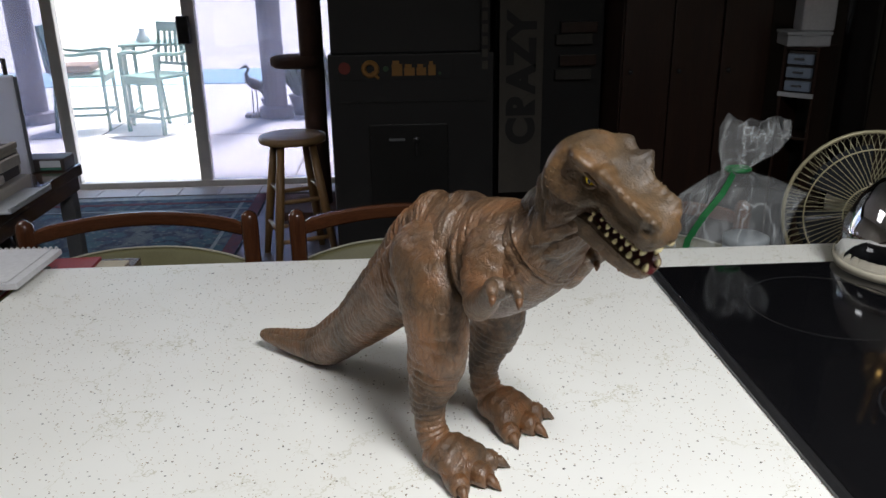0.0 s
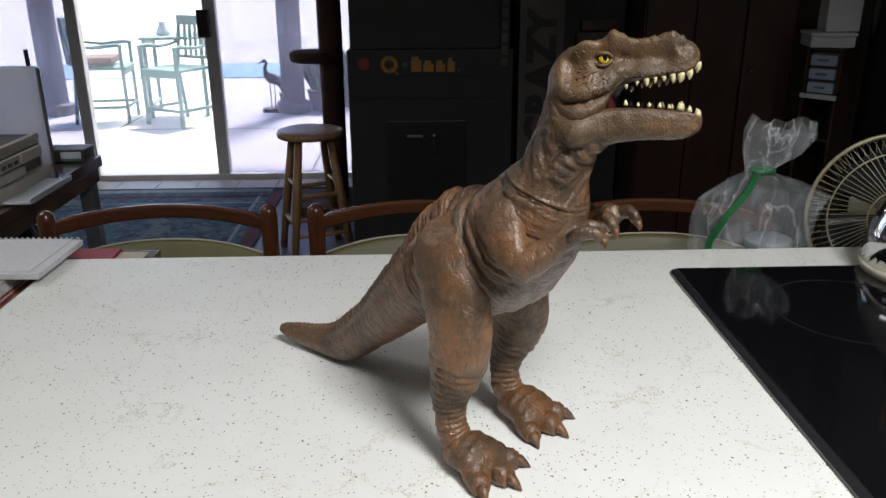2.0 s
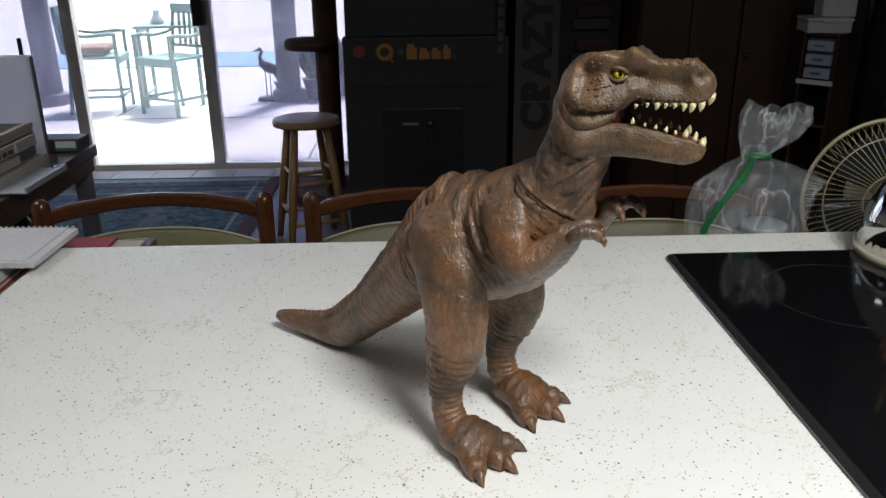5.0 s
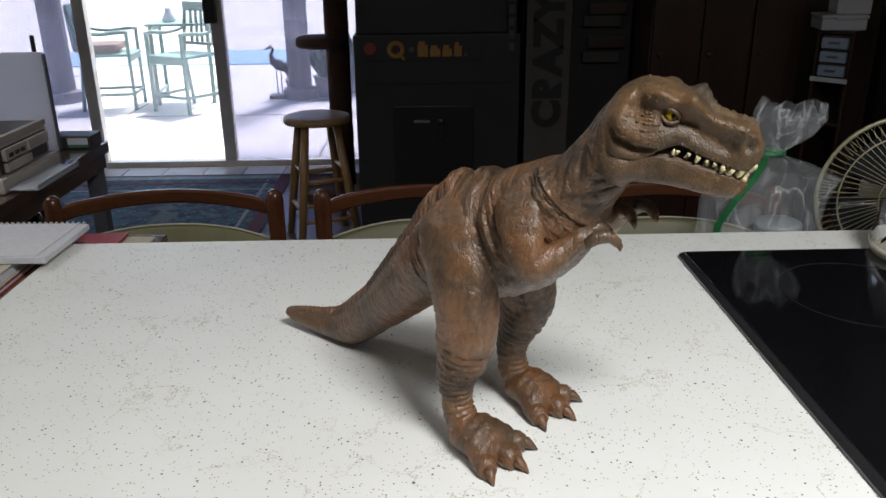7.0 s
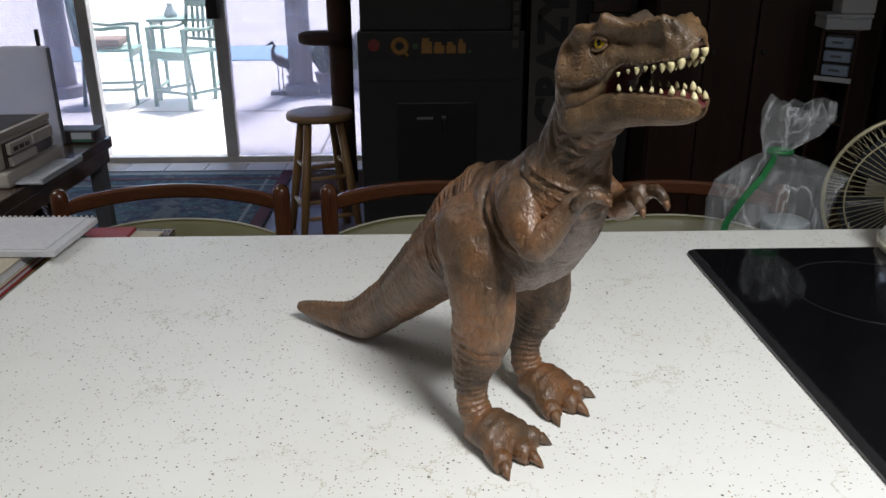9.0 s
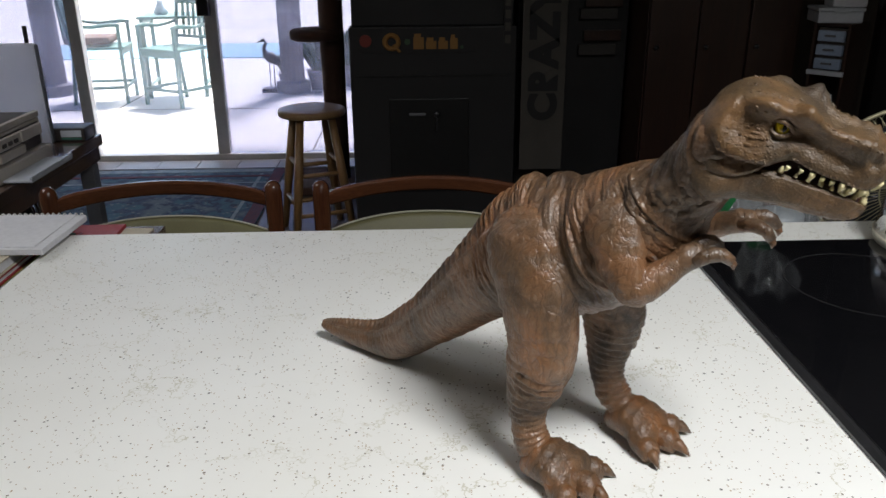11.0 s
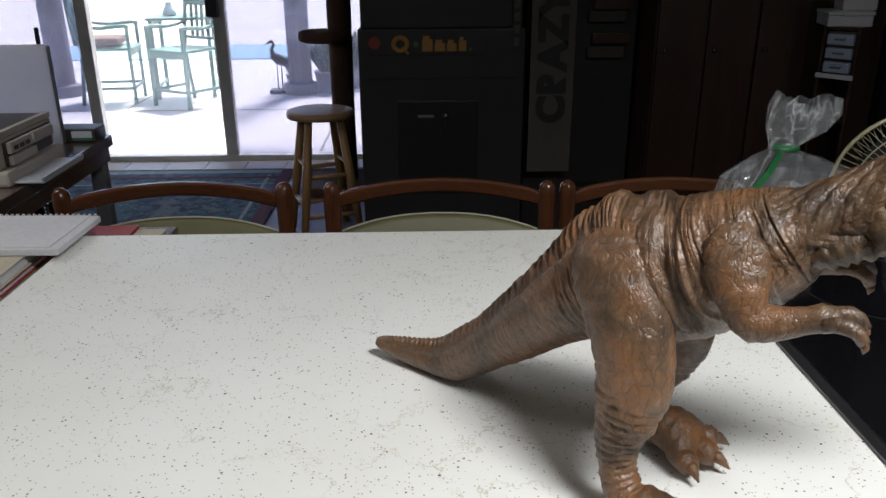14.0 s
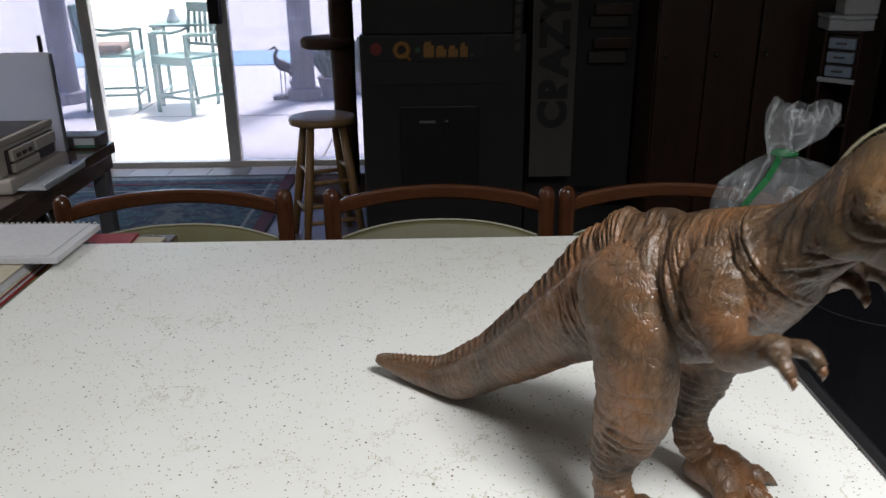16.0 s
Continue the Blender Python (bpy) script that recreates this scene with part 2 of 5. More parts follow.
RUG_RED = plain("dark_red_wool", (0.16, 0.045, 0.06), (0.06, 0.03, 0.06), 25, 0.95, relief=0.6)
RUG_PALE = plain("pale_grey_wool", (0.36, 0.40, 0.40), (0.12, 0.18, 0.24), 30, 0.95, relief=0.6)
FLOOR = plain("dark_floor_tile", (0.13, 0.10, 0.085), (0.08, 0.06, 0.05), 3, 0.45, relief=0.1)
TILE = plain("pale_floor_tile", (0.44, 0.41, 0.39), (0.36, 0.32, 0.30), 6, 0.4, relief=0.1)
GROUT = plain("grout", (0.20, 0.18, 0.16), rough=0.9)
WALL = plain("cream_wall_paint", (0.52, 0.48, 0.42), (0.46, 0.42, 0.36), 3, 0.85, relief=0.1)
DARK_WALL = plain("dark_wood_panelling", (0.045, 0.030, 0.022), (0.03, 0.02, 0.015), 4, 0.6, stretch=(4, 4, 0.5))
CEILING = plain("white_ceiling", (0.70, 0.68, 0.64), rough=0.9)
ALUMINIUM = plain("aluminium_frame", (0.74, 0.72, 0.70), (0.62, 0.60, 0.58), 12, 0.35, 0.1, relief=0.05)
DUST_GLARE = dust_glare_mat()
TINTED = glass_mat("tinted_pane", (0.375, 0.38, 0.50), 0.0)
CONCRETE = plain("patio_concrete", (0.60, 0.58, 0.56), (0.50, 0.48, 0.46), 2.5, 0.8, relief=0.2, fine=40)
SAND = plain("pale_ground", (0.55, 0.52, 0.46), (0.45, 0.42, 0.37), 0.8, 0.9, relief=0.2, fine=20)
STUCCO = plain("grey_stucco_column", (0.22, 0.21, 0.23), (0.16, 0.15, 0.17), 5, 0.9, relief=0.4, fine=60)
POOL = plain("pool_water", (0.10, 0.28, 0.36), (0.07, 0.22, 0.32), 1.5, 0.1, relief=0.3, fine=8)
PATIO_GREEN = plain("green_painted_wood", (0.07, 0.17, 0.155), (0.05, 0.135, 0.12), 10, 0.55)
CARPET = plain("brown_carpet", (0.11, 0.055, 0.038), (0.07, 0.035, 0.025), 12, 0.95, relief=0.8, fine=180)
BLACK_CAB = plain("black_cabinet_vinyl", (0.016, 0.0155, 0.016), (0.011, 0.0105, 0.011), 6, 0.55, relief=0.08)
BLACK_METAL = plain("black_metal", (0.009, 0.009, 0.009), (0.014, 0.014, 0.014), 15, 0.45, 0.1, relief=0.05)
ORANGE = plain("faded_orange_print", (0.34, 0.17, 0.04), rough=0.6)
REDPRINT = plain("faded_red_print", (0.22, 0.035, 0.025), rough=0.6)
GREENPRINT = plain("faded_green_print", (0.05, 0.10, 0.05), rough=0.6)
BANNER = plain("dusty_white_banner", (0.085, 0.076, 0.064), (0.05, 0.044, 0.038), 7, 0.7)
INK = plain("black_ink", (0.012, 0.012, 0.012), rough=0.6)
CUPBOARD = wood_mat("dark_red_cupboard_wood", (0.040, 0.016, 0.009), (0.020, 0.009, 0.006), 2, 0.4, 0.5)
CHROME = plain("chrome", (0.75, 0.75, 0.76), (0.68, 0.68, 0.70), 20, 0.06, 1.0, relief=0.0)
BRASS = plain("aged_brass", (0.45, 0.27, 0.08), (0.30, 0.17, 0.05), 25, 0.25, 1.0, relief=0.05)
BLUE_PLASTIC = plain("blue_plastic", (0.02, 0.05, 0.22), rough=0.35)
CREAM_PLASTIC = plain("cream_plastic", (0.68, 0.63, 0.50), (0.58, 0.53, 0.42), 8, 0.4, relief=0.05)
FAN_WIRE = plain("cream_wire", (0.42, 0.38, 0.24), rough=0.35, metal=0.2, relief=0.0)
FAN_BLADE = plain("smoked_plastic_blade", (0.035, 0.04, 0.05), rough=0.25, relief=0.0)
FILM = film_mat()
TUB = plain("frosted_plastic_tub", (0.55, 0.60, 0.63), (0.45, 0.50, 0.54), 20, 0.3, relief=0.05, Transmission_Weight=0.5)
RIBBON = plain("green_ribbon", (0.015, 0.16, 0.045), (0.01, 0.10, 0.03), 30, 0.45)
PALE_PANEL = frosted_mat()
PAPER = plain("white_paper", (0.66, 0.66, 0.68), (0.58, 0.58, 0.61), 9, 0.85, relief=0.05)
CARD = plain("cream_card", (0.52, 0.47, 0.36), (0.44, 0.39, 0.30), 9, 0.8)
REDBOOK = plain("red_book_cover", (0.30, 0.025, 0.03), (0.22, 0.02, 0.025), 12, 0.5)
GREENBOOK = plain("green_book_cover", (0.05, 0.18, 0.13), rough=0.5)
DARKBOOK = plain("dark_book_cover", (0.05, 0.045, 0.04), rough=0.6)
YELLOWBOOK = plain("yellow_book_cover", (0.50, 0.43, 0.12), rough=0.6)
SPIRAL = plain("white_wire_spiral", (0.7, 0.7, 0.68), rough=0.35, relief=0.0)
BEIGE = plain("beige_appliance_plastic", (0.56, 0.51, 0.45), (0.46, 0.42, 0.37), 6, 0.45, relief=0.05)
DARK_PANEL = plain("dark_plastic_panel", (0.06, 0.05, 0.045), rough=0.4)
DESK_WOOD = wood_mat("dark_varnished_desk_wood", (0.10, 0.062, 0.046), (0.055, 0.034, 0.026), 0, 0.20)
DESK_WOOD.node_tree.nodes["Principled BSDF"].inputs["Coat Weight"].default_value = 0.9
DESK_WOOD.node_tree.nodes["Principled BSDF"].inputs["Coat Roughness"].default_value = 0.10
STEEL_GREY = plain("grey_painted_steel", (0.16, 0.165, 0.18), rough=0.5)
WHITE_BOX = plain("white_storage_plastic", (0.55, 0.58, 0.62), (0.47, 0.50, 0.54), 9, 0.35)
PALE_BLUE = plain("pale_blue_plastic", (0.34, 0.42, 0.55), (0.28, 0.36, 0.48), 9, 0.3)
GLOSS_BLACK = plain("glossy_black_enamel", (0.010, 0.010, 0.011), (0.016, 0.015, 0.015), 10, 0.16, relief=0.0)
LEAF = plain("dark_green_leaf", (0.04, 0.08, 0.03), (0.025, 0.05, 0.02), 20, 0.6)
BRONZE = plain("dark_bronze", (0.05, 0.045, 0.05), rough=0.5, metal=0.5)
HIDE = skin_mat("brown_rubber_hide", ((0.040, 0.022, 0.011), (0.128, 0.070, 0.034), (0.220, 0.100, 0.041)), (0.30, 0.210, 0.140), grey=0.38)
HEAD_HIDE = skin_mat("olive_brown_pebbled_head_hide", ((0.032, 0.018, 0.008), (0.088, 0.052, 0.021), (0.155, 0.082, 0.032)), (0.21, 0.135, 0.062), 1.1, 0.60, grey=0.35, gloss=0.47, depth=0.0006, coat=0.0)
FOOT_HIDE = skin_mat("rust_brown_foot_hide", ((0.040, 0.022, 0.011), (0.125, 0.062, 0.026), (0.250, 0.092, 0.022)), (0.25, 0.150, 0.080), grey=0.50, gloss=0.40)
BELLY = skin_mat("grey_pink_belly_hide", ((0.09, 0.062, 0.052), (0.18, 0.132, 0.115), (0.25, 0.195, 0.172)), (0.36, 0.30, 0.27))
CLAW = plain("brown_claw", (0.16, 0.075, 0.033), (0.09, 0.043, 0.02), 60, 0.4)
TOOTH = plain("yellowed_tooth", (0.66, 0.60, 0.36), (0.52, 0.43, 0.20), 200, 0.25, relief=0.05, fine=500)
MOUTH = plain("dark_pink_mouth", (0.11, 0.018, 0.020), (0.05, 0.008, 0.010), 60, 0.35)
TONGUE = plain("pink_tongue", (0.36, 0.075, 0.080), (0.24, 0.045, 0.050), 60, 0.3)
EYE_YELLOW = plain("yellow_eye_paint", (0.75, 0.58, 0.02), (0.65, 0.42, 0.01), 300, 0.12, relief=0.0)
PUPIL = plain("black_pupil", (0.005, 0.005, 0.005), rough=0.1, relief=0.0)


# ---- mesh helpers ----
def part(name, bm, material, parent=None, label="", m=None, smooth=False):
    """Links a bmesh as one mesh object under a thing or part."""
    me = bpy.data.meshes.new(name)
    bmesh.ops.recalc_face_normals(bm, faces=bm.faces)
    if smooth:
        for f in bm.faces:
            f.smooth = True
    bm.to_mesh(me)
    bm.free()
    for one in material if isinstance(material, (list, tuple)) else (material,):
        me.materials.append(one)
    ob = new(name, me)
    ob.parent = parent
    if m is not None:
        ob.matrix_basis = m
    return tagged(ob, label)


def thing(name, label, category, m=None, group="", kind=""):
    ob = new(name)
    ob.empty_display_size = 0.05
    if m is not None:
        ob.matrix_basis = m
    return tagged(ob, label, category, group, kind)


def box(bm, x0, x1, y0, y1, z0, z1, bevel=0.0, m=None):
    made = bmesh.ops.create_cube(bm, size=1.0)["verts"]
    bmesh.ops.transform(bm, verts=made, matrix=Matrix.Translation(((x0 + x1) / 2, (y0 + y1) / 2, (z0 + z1) / 2)) @ Matrix.Diagonal((x1 - x0, y1 - y0, z1 - z0, 1)))
    if m is not None:
        bmesh.ops.transform(bm, verts=made, matrix=m)
    if bevel:
        edges = list({e for vt in made for e in vt.link_edges})
        bmesh.ops.bevel(bm, geom=edges, offset=bevel, segments=2, affect="EDGES", profile=0.6)
    return bm


def boxed(*a, **k):
    return box(bmesh.new(), *a, **k)


def rings(bm, loops, cap=True):
    """Skins a list of closed loops of equal length."""
    rows = [[bm.verts.new(p) for p in loop] for loop in loops]
    n = len(rows[0])
    for a, b in zip(rows, rows[1:]):
        for i in range(n):
            bm.faces.new((a[i], a[(i + 1) % n], b[(i + 1) % n], b[i]))
    if cap:
        for row in (rows[0], rows[-1]):
            c = bm.verts.new(sum((p.co for p in row), Vector()) / n)
            for i in range(n):
                bm.faces.new((row[i], row[(i + 1) % n], c))
    return bm


def tube(bm, pts, r, n=8, cap=True):
    """A round tube along points; r is one radius or one for each point."""
    pts = [Vector(p) for p in pts]
    rs = r if isinstance(r, (list, tuple)) else [r] * len(pts)
    loops, side = [], None
    for i, p in enumerate(pts):
        d = (pts[min(i + 1, len(pts) - 1)] - pts[max(i - 1, 0)]).normalized()
        side = (side - side.dot(d) * d).normalized() if side else d.orthogonal().normalized()
        up = d.cross(side)
        loops.append([p + rs[i] * (math.cos(a) * side + math.sin(a) * up) for a in (2 * math.pi * k / n for k in range(n))])
    return rings(bm, loops, cap)


def tubed(pts, r, n=8, cap=True):
    return tube(bmesh.new(), pts, r, n, cap)


def lathe(bm, profile, n=24, m=None):
    loops = []
    for r, z in profile:
        loop = [Vector((r * math.cos(a), r * math.sin(a), z)) for a in (2 * math.pi * k / n for k in range(n))]
        loops.append([m @ p for p in loop] if m is not None else loop)
    return rings(bm, loops)


def ring_pts(r, n, m=None, squash=1.0):
    out = [Vector((r * math.cos(a), r * squash * math.sin(a), 0)) for a in (2 * math.pi * k / n for k in range(n + 1))]
    return [m @ p for p in out] if m is not None else out


def structure(name, bm, material, label, category, smooth=False):
    return tagged(part(name, bm, material, smooth=smooth), label, category, kind="structure")


# ---- room ----
structure("floor", boxed(-3.4, 3.0, -2.2, 5.20, -0.10, 0.0), FLOOR, "dark tiled floor of the room", "floor")
structure("ceiling", boxed(-3.5, 3.1, -2.3, 5.40, 2.45, 2.55), CEILING, "white painted ceiling", "ceiling")
structure("wall_west", boxed(-3.5, -3.4, -2.3, 5.40, 0.0, 2.45), WALL, "cream painted side wall", "wall")
structure("wall_east", boxed(3.0, 3.1, -2.3, 5.40, 0.0, 2.45), WALL, "cream painted side wall", "wall")
structure("wall_south", boxed(-3.4, 3.0, -2.3, -2.2, 0.0, 2.45), WALL, "cream painted kitchen wall", "wall")
north = bmesh.new()
box(north, -3.4, -3.22, 5.21, 5.33, 0.0, 2.45)
box(north, -0.30, 3.0, 5.21, 5.33, 0.0, 2.45)
box(north, -3.22, -0.30, 5.21, 5.33, 2.06, 2.45)
structure("wall_north", north, DARK_WALL, "dark panelled wall round the patio door", "wall")
structure("threshold", boxed(-3.22, -0.30, 5.20, 5.34, -0.10, 0.005), ALUMINIUM, "grey metal door track", "threshold")

door = structure("door_1", boxed(-3.21, -0.31, 5.225, 5.315, 0.005, 0.045, 0.004), ALUMINIUM, "aluminium sliding patio door with dusty glass panes", "sliding door")
for x0, x1 in ((-3.21, -3.13), (-2.215, -2.14), (-1.349, -1.268), (-0.38, -0.31)):
    part("door_stile", boxed(x0, x1, 5.235, 5.305, 0.045, 2.05, 0.006), ALUMINIUM, door)
part("door_head", boxed(-3.21, -0.31, 5.23, 5.31, 2.0, 2.05, 0.004), ALUMINIUM, door)
for x0, x1 in ((-3.13, -2.215), (-1.268, -0.38)):
    pane = part("pane", boxed(x0, x1, 5.262, 5.270, 0.045, 2.0), TINTED, door, "lavender tinted dusty glass")
    pane.visible_shadow = False
    part("dust_film", boxed(x0, x1, 5.2735, 5.2745, 0.045, 2.0), DUST_GLARE, pane, "thin film of dust with added glare haze").visible_shadow = False
part("pane", boxed(-2.14, -1.349, 5.2735, 5.2745, 0.045, 2.0), DUST_GLARE, door, "clear glass with dust and added glare haze").visible_shadow = False
part("door_handle", boxed(-1.378, -1.300, 5.18, 5.2345, 0.945, 1.118, 0.012), BLACK_METAL, door, "dark latch box")

# strip of pale tiles before the door
strip = structure("tile_strip", boxed(-3.3, -0.5, 4.985, 5.198, 0.0005, 0.006), GROUT, "row of pale floor tiles before the door", "floor tiles")
me_tile = None
for i in range(11):
    x = -3.28 + i * 0.262
    if me_tile is None:
        tile0 = part("tile", boxed(0, 0.254, 0, 0.20, 0.0, 0.006, 0.0015), TILE, strip)
        me_tile = tile0.data
    else:
        tile0 = new("tile", me_tile)
        tile0.parent = strip
    tile0.location = (x, 4.99, 0.0065)

rug = thing("rug", "blue and teal oriental rug with fringed border on the floor", "rug", pose(-1.75, 3.55, 0.0))
part("weave", boxed(-0.90, 0.90, -1.45, 1.42, 0.001, 0.012, 0.004), RUG, rug)
for sx in (-1, 1):
    part("border", boxed(sx * 0.86 - 0.035, sx * 0.86 + 0.035, -1.45, 1.42, 0.0122, 0.014), RUG_RED, rug, "dark red border stripe")
    part("border", boxed(sx * 0.76 - 0.010, sx * 0.76 + 0.010, -1.45, 1.30, 0.0122, 0.0135), RUG_PALE, rug, "pale border stripe")
for y0, y1, mt, lab in ((1.33, 1.40, RUG_PALE, "pale border stripe"), (1.22, 1.26, RUG_RED, "dark red border stripe"), (1.08, 1.10, RUG_PALE, "pale border stripe")):
    part("border", boxed(-0.82, 0.82, y0, y1, 0.0122, 0.014), mt, rug, lab)

# housings out of view; the second one goes with the added fill over the desk
for x, y, w, d in ((0.62, -0.36, 0.40, 0.22), (-1.95, 1.45, 0.65, 0.35)):
    ceiling_light = thing("ceiling_light", "unseen white fluorescent ceiling light with a flat housing", "ceiling light", pose(x, y, 2.449), "ceiling lights")
    part("housing", boxed(-w, w, -d, d, -0.03, 0.0, 0.005), CEILING, ceiling_light)

# ---- outside ----
structure("ground", boxed(-150, 150, 10.6, 250, -0.16, -0.06), SAND, "pale sunlit ground beyond the patio", "ground")
structure("patio", boxed(-9.0, 7.0, 5.34, 10.6, -0.12, -0.005), CONCRETE, "sunlit concrete patio slab with joints", "patio")
joints = bmesh.new()
for x in (-4.2, -2.7, -0.75, 1.2):
    box(joints, x - 0.008, x + 0.008, 5.4, 10.6, -0.0045, -0.002)
box(joints, -9, 7, 7.10, 7.116, -0.0045, -0.002)
structure("patio_joint", joints, GROUT, "dark expansion joints in the slab", "joints")
structure("pool", boxed(-9.0, 3.0, 10.9, 12.6, -0.15, -0.03), POOL, "blue swimming pool strip beyond the patio", "pool")
# overhang out of view, added to keep sun off the threshold and rug
structure("patio_roof", boxed(-9.0, 7.0, 5.36, 7.0, 2.60, 2.72), STUCCO, "unseen roof overhang added to keep the sun off the door", "roof")


def column(x, y):
    c = thing("patio_column", "grey stucco column on the patio", "column", pose(x, y, -0.005), "patio columns")
    lean = bmesh.new()
    loops = []
    for k, z in enumerate((0, 0.1, 0.12, 0.8, 1.6, 2.6)):
        r = 0.17 if z <= 0.1 else 0.115
        loops.append([Vector((r * math.cos(a) * (1 + 0.03 * math.sin(3 * a + z * 5)), r * math.sin(a), z)) for a in (2 * math.pi * j / 16 for j in range(16))])
    part("shaft", rings(lean, loops), STUCCO, c)
    return c


for x, y in ((-1.235, 7.98), (-3.58, 7.95), (-6.0, 8.0), (1.3, 8.05)):
    column(x, y)


def patio_chair():
    c = thing("patio_chair", "green painted wooden patio armchair with slatted back", "chair", group="patio chairs")
    for sx in (-1, 1):
        part("front_leg", boxed(sx * 0.25 - 0.017, sx * 0.25 + 0.017, -0.255, -0.221, 0, 0.72, 0.005), PATIO_GREEN, c)
        part("back_leg", tubed([(sx * 0.24, 0.28, 0), (sx * 0.24, 0.22, 0.50), (sx * 0.24, 0.30, 0.98)], 0.020, 6), PATIO_GREEN, c)
        arm = [(sx * 0.25, -0.26, 0.728), (sx * 0.255, -0.18, 0.734), (sx * 0.255, 0.02, 0.715), (sx * 0.245, 0.16, 0.728), (sx * 0.24, 0.25, 0.75)]
        part("armrest", tubed(arm, [0.014, 0.020, 0.018, 0.016, 0.014], 8), PATIO_GREEN, c)
        part("side_rail", boxed(sx * 0.245 - 0.009, sx * 0.245 + 0.009, -0.22, 0.24, 0.14, 0.17, 0.004), PATIO_GREEN, c)
    part("seat", boxed(-0.25, 0.25, -0.27, 0.22, 0.505, 0.532, 0.008), PATIO_GREEN, c)
    part("apron", boxed(-0.232, 0.232, -0.25, -0.228, 0.455, 0.504, 0.004), PATIO_GREEN, c)
    part("front_rail", boxed(-0.232, 0.232, -0.248, -0.230, 0.14, 0.17, 0.004), PATIO_GREEN, c)
    part("top_rail", boxed(-0.26, 0.26, 0.275, 0.315, 0.90, 0.99, 0.01), PATIO_GREEN, c)
    part("lower_rail", boxed(-0.23, 0.23, 0.235, 0.260, 0.59, 0.62, 0.006), PATIO_GREEN, c)
    for k in range(6):
        x = -0.19 + k * 0.076
        part("slat", boxed(x - 0.020, x + 0.020, 0.250, 0.264, 0.60, 0.92, 0.004, m=Matrix.Rotation(radians(-4), 4, "X")), PATIO_GREEN, c)
    return c


chair_a = patio_chair()
chair_a.matrix_basis = pose(-2.19, 7.42, -0.005, 0, 0, -32) @ Matrix.Diagonal((0.90, 0.90, 0.97, 1))
copy_thing(chair_a, pose(-2.94, 7.62, -0.005, 0, 0, 98))
cushion = thing("cushion", "dusty pink cushion on the patio chair", "cushion", pose(-3.02, 7.62, 0.528, 0, 0, 98))
part("pad", boxed(-0.2, 0.2, -0.2, 0.2, 0, 0.07, 0.03), plain("dusty_pink_cloth", (0.10, 0.055, 0.05), rough=0.9), cushion)
table = thing("patio_table", "green patio table with a thin square top", "table", pose(-2.34, 7.98, -0.005, 0, 0, 8))
part("tabletop", boxed(-0.30, 0.30, -0.30, 0.30, 0.735, 0.760, 0.006), PATIO_GREEN, table)
for sx in (-1, 1):
    part("apron", boxed(sx * 0.27 - 0.01, sx * 0.27 + 0.01, -0.25, 0.25, 0.68, 0.734, 0.003), PATIO_GREEN, table)
    for sy in (-1, 1):
        part("leg", boxed(sx * 0.26 - 0.018, sx * 0.26 + 0.018, sy * 0.26 - 0.018, sy * 0.26 + 0.018, 0, 0.734, 0.004), PATIO_GREEN, table)
    part("stretcher", boxed(sx * 0.26 - 0.010, sx * 0.26 + 0.010, -0.241, 0.241, 0.10, 0.13, 0.003), PATIO_GREEN, table)
cup = thing("table_lantern", "small glass lantern on the patio table", "lantern", pose(-2.44, 7.92, 0.756))
part("bowl", lathe(bmesh.new(), [(0.05, 0), (0.07, 0.02), (0.05, 0.07), (0.03, 0.10), (0.04, 0.13)], 16), WHITE_BOX, cup, smooth=True)

heron = thing("heron_ornament", "dark bronze heron garden ornament on a base", "ornament", pose(-1.44, 7.98, -0.005) @ Matrix.Diagonal((0.72, 0.72, 0.80, 1)))
part("base", boxed(-0.14, 0.14, -0.10, 0.10, 0, 0.05, 0.01), BRONZE, heron)
for sx in (-0.03, 0.03):
    part("leg", tubed([(sx, 0, 0.05), (sx, 0.01, 0.34)], 0.008, 6), BRONZE, heron)
part("body", tubed([(0.17, 0, 0.30), (0.10, 0, 0.37), (0, 0, 0.42), (-0.07, 0, 0.46), (-0.09, 0, 0.54), (-0.05, 0, 0.60), (-0.08, 0, 0.635), (-0.17, 0, 0.60)], [0.008, 0.05, 0.075, 0.05, 0.025, 0.02, 0.026, 0.005], 10), BRONZE, heron, smooth=True)


def planter(x, y, r, h, leaves, tall):
    p = thing("potted_plant", "dark potted plant on the patio", "plant", pose(x, y, -0.005), "patio plants")
    part("pot", lathe(bmesh.new(), [(r * 0.7, 0), (r, h * 0.9), (r * 1.08, h), (r * 0.9, h), (r * 0.85, h * 0.9)], 18), STUCCO, p, smooth=True)
    bm = bmesh.new()
    for k in range(leaves):
        a, lean = random.uniform(0, 6.28), random.uniform(0.1, 0.9)
        d = Vector((math.cos(a), math.sin(a), 0))
        root = d * random.uniform(0, r * 0.6) + Vector((0, 0, h * 0.9))
        tip = root + d * lean * tall * 0.6 + Vector((0, 0, tall * random.uniform(0.4, 1)))
        side = d.cross(Vector((0, 0, 1))) * random.uniform(0.02, 0.045)
        mid = (root + tip) / 2 + Vector((0, 0, tall * 0.12))
        vs = [bm.verts.new(q) for q in (root, mid - side, tip, mid + side)]
        bm.faces.new(vs)
    tagged(part("foliage", bm, LEAF, p), kind="stuff")


planter(-0.98, 8.10, 0.13, 0.20, 90, 0.38)
planter(-0.72, 8.30, 0.12, 0.22, 90, 0.46)
planter(-1.36, 8.45, 0.10, 0.12, 40, 0.28)

